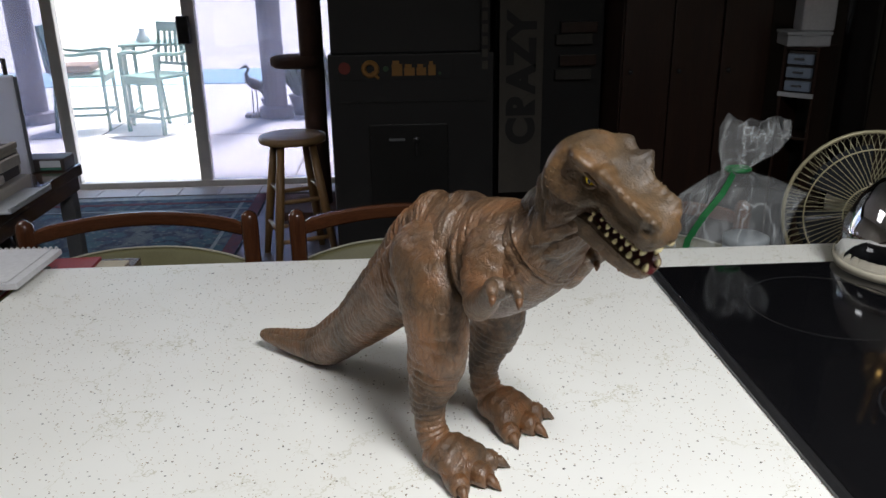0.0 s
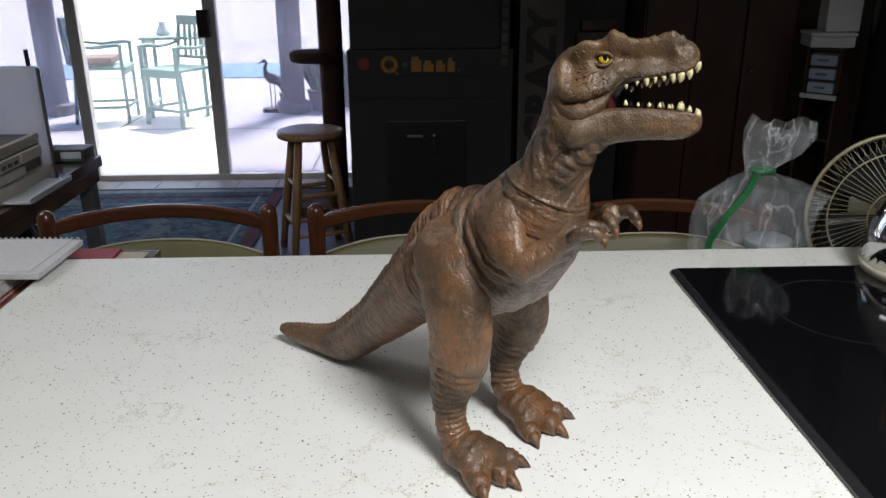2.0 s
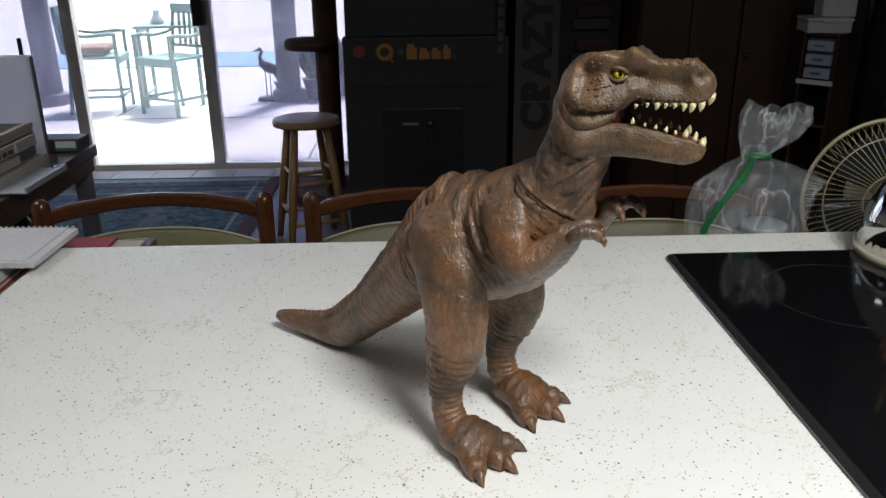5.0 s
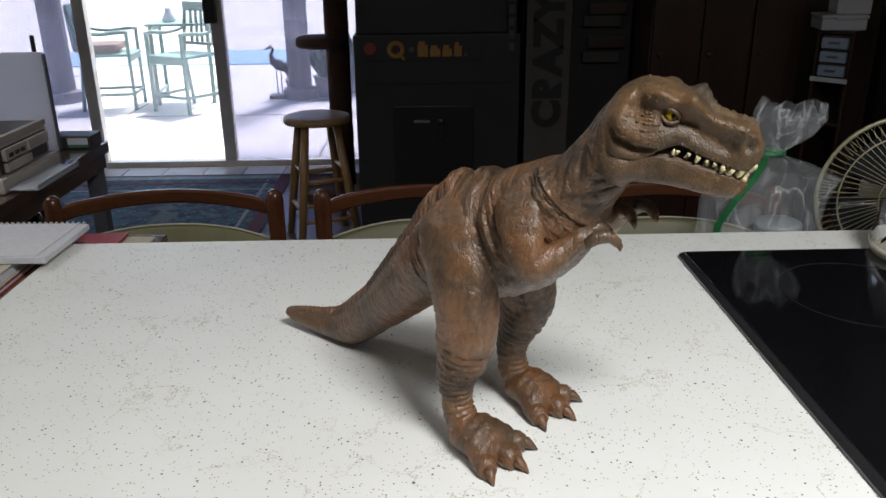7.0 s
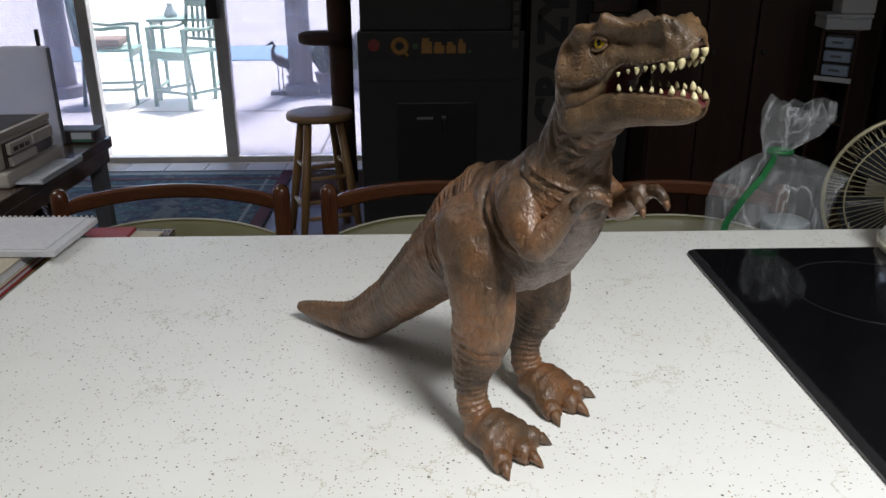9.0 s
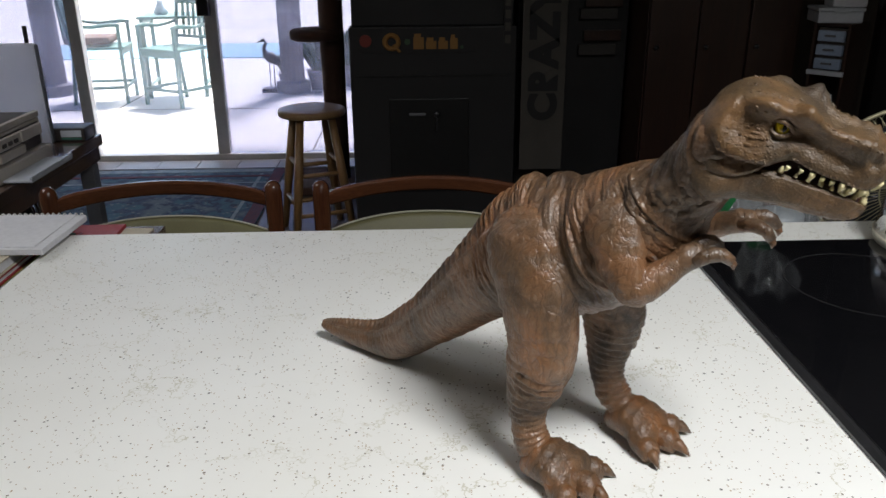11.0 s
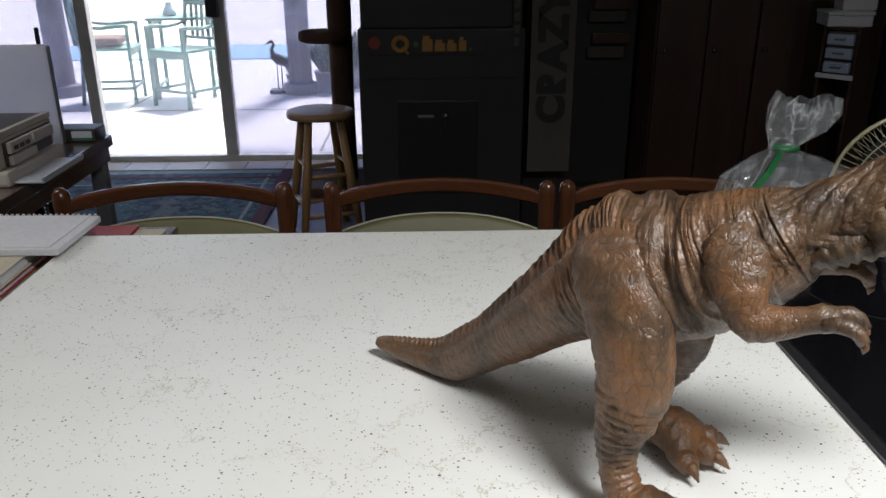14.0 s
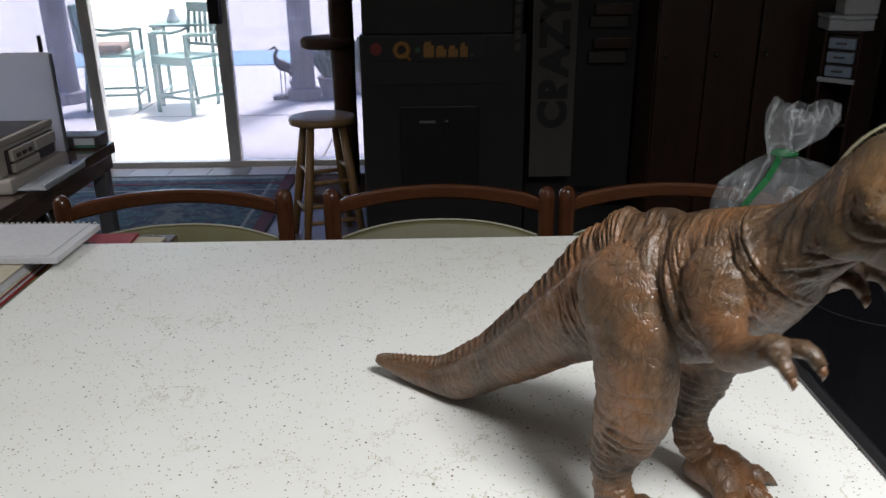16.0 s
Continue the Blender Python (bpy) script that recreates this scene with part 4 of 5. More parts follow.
# ---- stack of papers left of the counter ----
stand = thing("book_stand", "dark narrow table holding the stack of books", "table", pose(-0.80, 1.10, 0))
part("tabletop", boxed(-0.22, 0.19, -0.30, 0.30, 0.71, 0.737, 0.004), DESK_WOOD, stand)
for sx in (-0.2, 0.17):
    for sy in (-0.28, 0.28):
        part("leg", boxed(sx - 0.015, sx + 0.015, sy - 0.015, sy + 0.015, 0, 0.709, 0.003), DESK_WOOD, stand)
z = 0.738
for k, (th, mt, dy, lab) in enumerate(((0.040, DARKBOOK, 0.0, "dark thick book in the stack"), (0.030, CARD, 0.012, "cream paged book in the stack"), (0.026, DARKBOOK, -0.008, "dark folder in the stack"), (0.034, CARD, 0.006, "cream paged book in the stack"), (0.016, YELLOWBOOK, 0.016, "yellow covered booklet in the stack"), (0.012, REDBOOK, 0.010, "red covered booklet in the stack"), (0.020, CARD, 0.0, "cream paged book in the stack"))):
    b = thing("book", lab, "book", pose(-0.80, 1.155 + dy, z, 0, 0, (-1.5, 1, -0.5, 2, -1, 0.5, 1)[k]), "stacked books")
    part("page_block", boxed(-0.20, 0.185, -0.128, 0.128, 0.0025, th - 0.0025, 0.001), PAPER if mt is not DARKBOOK else CARD, b)
    for zz in (0.0, th - 0.0024):
        part("cover", boxed(-0.203, 0.188, -0.131, 0.131, zz, zz + 0.0022, 0.0006), mt, b)
    z += th + 0.0004
nb = thing("spiral_notebook", "white spiral notebook lying open on the book stack", "notebook", pose(-0.752, 1.185, z + 0.0005, 0, 0, -1.5))
part("page_block", boxed(-0.20, 0.195, -0.070, 0.088, 0, 0.010, 0.0015), PAPER, nb)
part("top_sheet", boxed(-0.20, 0.180, -0.064, 0.086, 0.0103, 0.0115), PAPER, nb)
for k in range(42):
    x = -0.195 + k * 0.0093
    part("wire_loop", tubed([(x, 0.088 + 0.006 * math.cos(a), 0.006 + 0.007 * math.sin(a)) for a in (2 * math.pi * j / 10 for j in range(11))], 0.0011, 4), SPIRAL, nb)
rb2 = thing("red_folder", "dark red folder under loose papers beside the counter", "folder", pose(-0.555, 1.262, 0.889, 0, 0, 2))
part("cover", boxed(-0.05, 0.045, -0.030, 0.055, 0, 0.006, 0.001), REDBOOK, rb2)
part("tab", boxed(-0.052, -0.020, -0.030, 0.000, 0.0062, 0.012, 0.001), GREENBOOK, rb2, "green tab")
part("clip", tubed([(-0.015, -0.01, 0.009), (-0.008, -0.005, 0.012), (-0.012, 0.002, 0.009)], 0.0015, 6), CHROME, rb2, "shiny clip")
lp = thing("loose_papers", "cream loose papers beside the red folder", "papers", pose(-0.500, 1.268, 0.886, 0, 0, -3))
part("sheet", boxed(-0.04, 0.035, -0.035, 0.045, 0, 0.003), CARD, lp)
ledge = thing("narrow_shelf", "narrow shelf fixed behind the counter edge", "shelf", pose(-0.54, 1.275, 0.868))
part("board", boxed(-0.09, 0.09, -0.045, 0.06, 0, 0.017, 0.002), DESK_WOOD, ledge)
part("bracket", boxed(-0.01, 0.01, -0.047, 0.04, -0.868, -0.001, 0.002), DESK_WOOD, ledge)

# ---- desk with old printer ----
desk = thing("desk", "dark varnished wooden desk with grey steel legs", "desk", pose(-1.146, 2.85, 0))
part("desktop", boxed(-1.25, 0.0, -1.05, 0.0, 0.68, 0.72, 0.004), DESK_WOOD, desk)
part("apron", boxed(-1.20, -0.006, -1.0, -0.03, 0.63, 0.679, 0.003), DESK_WOOD, desk)
for sx in (-1.20, -0.07):
    for sy in (-1.0, -0.075):
        part("leg", boxed(sx, sx + 0.05, sy, sy + 0.05, 0, 0.629, 0.004), STEEL_GREY, desk, "grey steel leg")
printer = thing("printer", "old beige printer with open bay and white tray", "printer", pose(-1.275, 2.36, 0.721))
part("base", boxed(-0.50, 0.10, -0.20, 0.16, 0.0, 0.045, 0.010), BEIGE, printer)
part("case", boxed(-0.50, 0.075, -0.20, 0.16, 0.0455, 0.130, 0.010), BEIGE, printer)
part("lid", boxed(-0.49, 0.06, -0.19, 0.15, 0.1305, 0.146, 0.006), DARK_PANEL, printer, "smoked dark top lid")
part("lid_rim", boxed(0.0605, 0.078, -0.195, 0.155, 0.1305, 0.150, 0.004), BEIGE, printer)
part("paper_slot", boxed(-0.42, -0.05, -0.206, -0.2005, 0.05, 0.12, 0.003), DARK_PANEL, printer)
bay = part("front_bay", boxed(0.0755, 0.082, -0.16, 0.13, 0.050, 0.120, 0.002), DARK_PANEL, printer, "dark open bay")
for y0, y1, z0, z1 in ((-0.15, -0.02, 0.085, 0.118), (-0.01, 0.12, 0.085, 0.118), (-0.15, 0.0, 0.052, 0.078)):
    part("plate", boxed(0.0825, 0.096, y0, y1, z0, z1, 0.003), BEIGE, bay, "raised beige plate")
part("output_tray", boxed(0.1005, 0.185, -0.18, 0.10, 0.006, 0.013, 0.003), WHITE_BOX, printer, "white output tray")
part("tray_edge", boxed(0.177, 0.185, -0.18, 0.10, 0.0135, 0.024, 0.002), WHITE_BOX, printer)
for k in range(3):
    part("button", boxed(0.0965, 0.100, -0.135 + k * 0.035, -0.113 + k * 0.035, 0.094, 0.106, 0.001), DARK_PANEL, bay)
screen = thing("monitor_panel", "white flat panel standing behind the printer", "monitor", pose(-1.285, 2.70, 0.721))
part("panel", boxed(-0.45, 0.030, -0.012, 0.012, 0.0, 0.335, 0.008), PALE_PANEL, screen)
part("edge_strip", boxed(0.0305, 0.036, -0.010, 0.010, 0.004, 0.33, 0.002), STEEL_GREY, screen, "grey edge strip")
part("antenna", boxed(0.00, 0.012, -0.006, 0.006, 0.3355, 0.39, 0.003), BLACK_METAL, screen, "short black stub")
radio = thing("small_device", "small dark device with a white label on the desk", "device", pose(-1.255, 2.775, 0.721))
part("case", boxed(-0.05, 0.10, -0.05, 0.05, 0, 0.045, 0.006), DARK_PANEL, radio)
part("teal_stripe", boxed(0.02, 0.09, -0.0535, -0.0505, 0.006, 0.013, 0.001), GREENBOOK, radio, "teal stripe")
part("label_plate", boxed(0.02, 0.09, -0.0535, -0.0505, 0.015, 0.038, 0.001), WHITE_BOX, radio, "white label")
under = thing("floor_fan", "dark chrome-ringed appliance under the desk", "appliance", pose(-1.42, 2.65, 0))
part("drum", lathe(bmesh.new(), [(0.16, -0.08), (0.17, 0), (0.16, 0.08)], 28, pose(0, 0, 0.42, 80, 0, -35)), BLACK_METAL, under, smooth=True)
for r in (0.17, 0.145):
    part("ring", tubed(ring_pts(r, 36, pose(0.03, -0.05, 0.43, 80, 0, -35)), 0.005, 8), CHROME, under, smooth=True)
part("stand", boxed(-0.10, 0.10, -0.10, 0.10, 0, 0.26, 0.01), BLACK_METAL, under)

# ---- toy dinosaur ----
dino = thing("toy_dinosaur", "brown rubber tyrannosaurus toy with open toothy mouth standing on the counter", "toy dinosaur", pose(0.105, 0.652, 0.910, 0, 0, -41))
JOINTS = [Vector((x, 0, z)) for x, z in ((-0.050, 0.190), (-0.015, 0.207), (0.015, 0.228), (0.033, 0.247), (0.046, 0.271), (0.056, 0.291), (0.065, 0.310), (0.073, 0.330))]
JAW_HINGE = JOINTS[7] + Vector((0.010, 0, -0.008))
ELBOW = Vector((0.040, 0.054, 0.207))
HIP = Vector((-0.052, 0.045, 0.190))

# spine of the body: x, y, z, half height, half width
SPINE = [(-0.366, 0.014, 0.021, 0.004, 0.004), (-0.358, 0.016, 0.020, 0.0075, 0.007), (-0.335, 0.021, 0.019, 0.012, 0.0115), (-0.300, 0.027, 0.019, 0.0165, 0.016), (-0.262, 0.029, 0.028, 0.0225, 0.021), (-0.210, 0.021, 0.067, 0.0245, 0.023), (-0.165, 0.011, 0.105, 0.0295, 0.027), (-0.120, 0.003, 0.145, 0.036, 0.032), (-0.082, 0, 0.175, 0.048, 0.041), (-0.062, 0, 0.187, 0.054, 0.046), (-0.045, 0, 0.195, 0.058, 0.048), (-0.012, 0, 0.209, 0.056, 0.049), (0.015, 0, 0.228, 0.050, 0.046), (0.038, 0, 0.250, 0.0405, 0.039), (0.055, 0, 0.271, 0.0305, 0.031), (0.067, 0, 0.290, 0.0270, 0.0275), (0.076, 0, 0.308, 0.0255, 0.0265), (0.083, 0, 0.327, 0.0250, 0.0260), (0.091, 0, 0.345, 0.018, 0.020)]


def spline(rows, u):
    """Catmull-Rom through rows of numbers at the real index u."""
    u = max(0.0, min(len(rows) - 1.001, u))
    i = int(u)
    f = u - i
    a, b, c, d = (rows[max(0, min(len(rows) - 1, i + k))] for k in (-1, 0, 1, 2))
    return [0.5 * (2 * q + (r - p) * f + (2 * p - 5 * q + 4 * r - s) * f * f + (3 * q - p - 3 * r + s) * f ** 3) for p, q, r, s in zip(a, b, c, d)]


def fbm(p, scale, octaves=3):
    return sum(noise.noise(p * scale * 2 ** k) / 2 ** k for k in range(octaves))


def hump_at(p, c, r, h):
    d = (p - Vector(c)).length / r
    return h * (1 - d * d) ** 2 if d < 1 else 0.0


def ridge_at(p, a, b, r, h):
    a, b = Vector(a), Vector(b)
    f = max(0.0, min(1.0, (p - a).dot(b - a) / (b - a).length_squared))
    return hump_at(p, a.lerp(b, f), r, h)


GROOVES = (((-0.034, 0.262), (-0.022, 0.226), 0.0050), ((-0.022, 0.226), (0.006, 0.186), 0.0055), ((0.020, 0.268), (0.030, 0.232), 0.0040), ((0.030, 0.232), (0.024, 0.200), 0.0030), ((-0.006, 0.255), (0.004, 0.222), 0.0022))


def hide_fold(p, along, around, folds):
    """Height of the hide's creases at a point of the body."""
    h = 0.0010 * fbm(p, 34, 2) + 0.00035 * fbm(p, 150, 2)
    wander = 0.5 * noise.noise(p * 30)
    # rings on tail and hips turn into lengthwise pleats up the neck
    pleat = min(1.0, max(0.0, (along - 11.6) / 2.0))
    slant = along * folds * 0.45 * (1 - pleat) + pleat * (around * 1.7 + along * 1.1)
    other = around * 0.55 * (1 - pleat) + pleat * along * 0.36
    big = abs(noise.noise(Vector((slant + wander, other, 1.0))))
    small = abs(noise.noise(Vector((slant * 2.4 + wander * 2, other * 1.6, 9.0))))
    hair = abs(noise.noise(Vector((slant * 5.5 + wander * 3, other * 2.6, 17.0))))
    h -= 0.0007 * max(0.0, 1 - hair / 0.22) ** 1.3
    quiet = 0.22 if along < 7 else 0.55 if along < 8.5 else 0.9 if along < 11.2 else 1.0
    calm = 0.35 if 11.6 < along < 13.4 else 1.0
    h -= 0.0030 * calm * quiet * max(0.0, 1 - big / 0.26) ** 1.4
    h -= (0.0004 if 11.8 < along < 13.6 else 0.0006 if along < 7 else 0.0012) * max(0.0, 1 - small / 0.24) ** 1.5
    # deep folds before the thigh and behind the shoulder, with full ribs beside them
    if abs(p.y) > 0.012:
        flat = Vector((p.x, 0, p.z))
        edge = min(1.0, (abs(p.y) - 0.012) / 0.014)
        h += edge * max(ridge_at(flat, (x0, 0, z0), (x1, 0, z1), 0.026, d * 0.45) for (x0, z0), (x1, z1), d in GROOVES)
        h -= edge * max(ridge_at(flat, (x0, 0, z0), (x1, 0, z1), 0.010, d * 1.3) for (x0, z0), (x1, z1), d in GROOVES)
    return h + 0.0010


def body_slice(u0, u1, lap0, lap1, folds, n=112):
    steps = max(8, int((u1 - u0 + lap0 + lap1) * 30))
    bm = bmesh.new()
    loops = []
    for k in range(steps + 1):
        u = u0 - lap0 + (u1 - u0 + lap0 + lap1) * k / steps
        x, y, z, h, w = spline(SPINE, u)
        xa, ya, za = spline(SPINE, u - 0.08)[:3]
        xb, yb, zb = spline(SPINE, u + 0.08)[:3]
        d = Vector((xb - xa, yb - ya, zb - za)).normalized()
        left = (Vector((0, 1, 0)) - d * d.y).normalized()
        up = d.cross(left)
        tuck = 1.0
        if u < u0:
            tuck = 1 - 0.15 * ((u0 - u) / lap0) ** 1.4
        elif u > u1:
            tuck = 1 - 0.15 * ((u - u1) / lap1) ** 1.4
        loop = []
        for j in range(n):
            a = 2 * math.pi * j / n
            c, s = math.cos(a), math.sin(a)
            side = 1 + 0.05 * abs(c) ** 3
            peak = 0.10 * max(0, s) ** 8 if u < 11 else 0.0
            p = Vector((x, y, z)) + left * (c * w * side) + up * (s * h * (1 + peak))
            out = (left * c * h + up * s * w).normalized()
            fine = min(1.0, h / 0.03)
            lift = hide_fold(p, u, a if a < math.pi else 2 * math.pi - a, folds) * fine
            if u < 10 and s > 0.84:
                lift += 0.0058 * fine * (0.5 + 0.5 * math.sin(u * 34)) * (s - 0.84) * 6
            if u < 9.5:
                # ridge line along each flank of the tail
                rise = math.atan2(s, abs(c))
                keep = fine * min(1.0, u / 2.0) * min(1.0, (9.5 - u) / 2.0)
                lift += keep * (0.0044 * math.exp(-((rise - 0.72) / 0.13) ** 2) - 0.0022 * math.exp(-((rise - 0.98) / 0.16) ** 2))
            loop.append(p.lerp(Vector((x, y, z)), 1 - tuck) + out * lift)
        loops.append(loop)
    rings(bm, loops)
    bm.faces.ensure_lookup_table()
    for i, f in enumerate(bm.faces):
        j = i % n
        low = math.sin(2 * math.pi * (j + 0.5) / n)
        wob = 0.16 * math.sin(i * 0.013 + j)
        if low < -0.64 + wob:
            f.material_index = 1
    return bm


def slice_part(name, u0, u1, pivot, folds, lap0=0.35, lap1=0.35, under=BELLY):
    bm = body_slice(u0, u1, lap0, lap1, folds)
    bmesh.ops.translate(bm, verts=bm.verts, vec=-pivot)
    return part(name, bm, [HIDE, under], dino, m=Matrix.Translation(pivot), smooth=True)


TAIL = slice_part("tail", 0, 8.0, Vector(), 9.0, 0.001, 0.5, FOOT_HIDE)
PELVIS = slice_part("pelvis", 8.0, 9.75, Vector(), 5.0, 0.5, 0.5, FOOT_HIDE)
# two bends for each joint of the spine, a quarter step before and after it
PIVOTS, BODY = [], []
for k in range(7):
    for half in (-0.25, 0.25):
        near = JOINTS[max(0, k - 1)] if half < 0 else JOINTS[k + 1]
        PIVOTS.append(JOINTS[k].lerp(near, 0.25))
        name, folds, under = (("torso", 6.0, BELLY), ("chest", 6.0, BELLY), ("neck", 7.0, HIDE))[(k > 1) + (k > 2)]
        end = 17.0 if k == 6 and half > 0 else 10.5 + k + half
        BODY.append(slice_part(name, 10.0 + k + half, end, PIVOTS[-1], folds, 0.45, 0.45, under))


# skull: x, half width, top, bottom
SKULL = [(-0.012, 0.012, 0.011, -0.016), (-0.009, 0.019, 0.022, -0.024), (-0.001, 0.0265, 0.0325, -0.029), (0.009, 0.0310, 0.0382, -0.030), (0.020, 0.0312, 0.0408, -0.026), (0.031, 0.0285, 0.0410, -0.018), (0.039, 0.0262, 0.0402, -0.008), (0.047, 0.0242, 0.0385, -0.0005), (0.060, 0.0226, 0.0358, 0.0022), (0.075, 0.0208, 0.0350, 0.0032), (0.088, 0.0188, 0.0346, 0.0042), (0.095, 0.0162, 0.0325, 0.0058), (0.100, 0.0120, 0.0282, 0.0095), (0.103, 0.0055, 0.0230, 0.0155)]
LOWER = [(-0.010, 0.0180, -0.016, -0.030), (-0.004, 0.0245, -0.012, -0.037), (0.006, 0.0285, -0.0095, -0.0420), (0.016, 0.0294, -0.0075, -0.0430), (0.028, 0.0270, -0.0040, -0.0395), (0.045, 0.0226, 0.0004, -0.0320), (0.065, 0.0204, 0.0022, -0.0265), (0.085, 0.0172, 0.0032, -0.0230), (0.097, 0.0130, 0.0022, -0.0192), (0.103, 0.0088, -0.0012, -0.0145), (0.105, 0.0030, -0.0045, -0.0108)]


def snout_mesh(rows, upper, n=84, steps=96):
    bm = bmesh.new()
    loops = []
    for k in range(steps + 1):
        x, w, zt, zb = spline(rows, (len(rows) - 1.002) * k / steps)
        zc, hh = (zt + zb) / 2, (zt - zb) / 2
        loop = []
        for j in range(n):
            a = 2 * math.pi * j / n
            c, s = math.cos(a), math.sin(a)
            e = 0.70 if upper else 0.74
            p = Vector((x, w * math.copysign(abs(c) ** e, c), zc + hh * math.copysign(abs(s) ** e, s)))
            if upper and s > 0:
                p.y *= 1 - 0.16 * s ** 1.6 * min(1, max(0, (0.075 - x) / 0.03))
            out = Vector((0, c, s))
            q = Vector((p.x, abs(p.y), p.z))
            lift = 0.0005 * fbm(p, 120) + 0.0004 * fbm(p, 420, 2)
            if upper:
                # side of the face set back under the flat brow plate
                under_brow = min(1.0, max(0.0, (0.0325 - p.z) / 0.0045)) * min(1.0, max(0.0, (p.z - 0.001) / 0.010))
                lift -= 0.0046 * under_brow * min(1.0, max(0.0, (x - 0.002) / 0.008)) * min(1.0, max(0.0, (0.062 - x) / 0.014))
                lift += hump_at(q, (0.044, 0.0170, 0.0395), 0.0105, 0.0048)
                lift += ridge_at(q, (0.014, 0.0250, 0.0330), (0.050, 0.0190, 0.0350), 0.0075, 0.0048)
                lift += ridge_at(q, (0.052, 0.0165, 0.0365), (0.092, 0.0130, 0.0330), 0.0065, 0.0026)
                lift -= hump_at(q, (0.0345, 0.0255, 0.0235), 0.0105, 0.0050)
                lift += hump_at(q, (0.0480, 0.0245, 0.0170), 0.0080, 0.0040)
                lift += ridge_at(q, (0.024, 0.0290, 0.0120), (0.044, 0.0250, 0.0110), 0.0070, 0.0030)
                lift -= ridge_at(q, (0.050, 0.0225, 0.0225), (0.078, 0.0215, 0.0205), 0.0125, 0.0058)
                lift += ridge_at(q, (0.046, 0.0190, 0.0360), (0.084, 0.0150, 0.0335), 0.0085, 0.0026)
                lift += hump_at(q, (0.042, 0.0185, 0.0375), 0.0105, 0.0045)
                lift += hump_at(q, (0.022, 0.0240, 0.0350), 0.0100, 0.0030)
                lift -= hump_at(q, (0.011, 0.0300, 0.0210), 0.0130, 0.0035)
                lift += hump_at(q, (0.000, 0.0290, 0.0040), 0.0120, 0.0035)
                lift -= hump_at(q, (0.091, 0.0145, 0.0265), 0.0060, 0.0040)
                lift += hump_at(q, (0.084, 0.0110, 0.0330), 0.0110, 0.0022)
                lift -= hump_at(q, (0.060, 0.0, 0.0370), 0.0190, 0.0042)
                lift -= hump_at(q, (0.018, 0.0, 0.0410), 0.0200, 0.0030)
                lift -= max(ridge_at(q, (0.046, 0.0245, -0.0005), (0.022, 0.0300, -0.0075), 0.0046, 0.0052), ridge_at(q, (0.022, 0.0300, -0.0075), (0.004, 0.0310, -0.0060), 0.0046, 0.0052), ridge_at(q, (0.004, 0.0310, -0.0060), (-0.004, 0.0270, 0.0030), 0.0046, 0.0045))
                lift += ridge_at(q, (0.040, 0.0255, 0.0050), (0.010, 0.0310, 0.0010), 0.0070, 0.0030)
                lift += ridge_at(q, (0.040, 0.0255, -0.0110), (0.006, 0.0320, -0.0190), 0.0085, 0.0030)
                lift += 0.0018 * max(0, 1 - abs(p.z - (zb + 0.004)) / 0.004) if x > 0.035 else 0
                lift += 0.0008 * math.sin(x * 900) * max(0, 1 - abs(q.y - 0.013) / 0.006) if x > 0.045 and s > 0 else 0
            else:
                lift += 0.0014 * max(0, 1 - abs(p.z - (zt - 0.003)) / 0.004)
                lift += hump_at(q, (0.016, 0.029, -0.032), 0.018, 0.0040)
                lift -= hump_at(q, (0.034, 0.025, -0.036), 0.012, 0.0022)
                lift -= hump_at(q, (-0.006, 0.026, -0.030), 0.010, 0.0025)
                lift -= hump_at(q, (0.040, 0.025, -0.020), 0.012, 0.0018)
            p += out * lift
            if upper and s < -0.55 and x > 0.036:
                p.z += 0.0075 * (1 - (p.y / w) ** 2)
            if not upper and s > 0.55 and x > 0.020:
                p.z -= 0.0070 * (1 - (p.y / w) ** 2)
            loop.append(p)
        loops.append(loop)
    rings(bm, loops)
    bm.faces.ensure_lookup_table()
    for i in range(steps * n):
        f = bm.faces[i]
        s = math.sin(2 * math.pi * (i % n + 0.5) / n)
        if (s < -0.86 if upper else s > 0.86) and f.calc_center_median().x > 0.024:
            f.material_index = 1
    return bm


HEAD = part("head", snout_mesh(SKULL, True), [HEAD_HIDE, MOUTH], dino, m=Matrix.Translation(JOINTS[7]), smooth=True)
SKIN_POINTS = np.array([vert.co[:] for vert in HEAD.data.vertices])
low = snout_mesh(LOWER, False)
bmesh.ops.translate(low, verts=low.verts, vec=JOINTS[7] - JAW_HINGE)
JAW = part("lower_jaw", low, [HEAD_HIDE, MOUTH], dino, m=Matrix.Translation(JAW_HINGE), smooth=True)
to_jaw = JOINTS[7] - JAW_HINGE

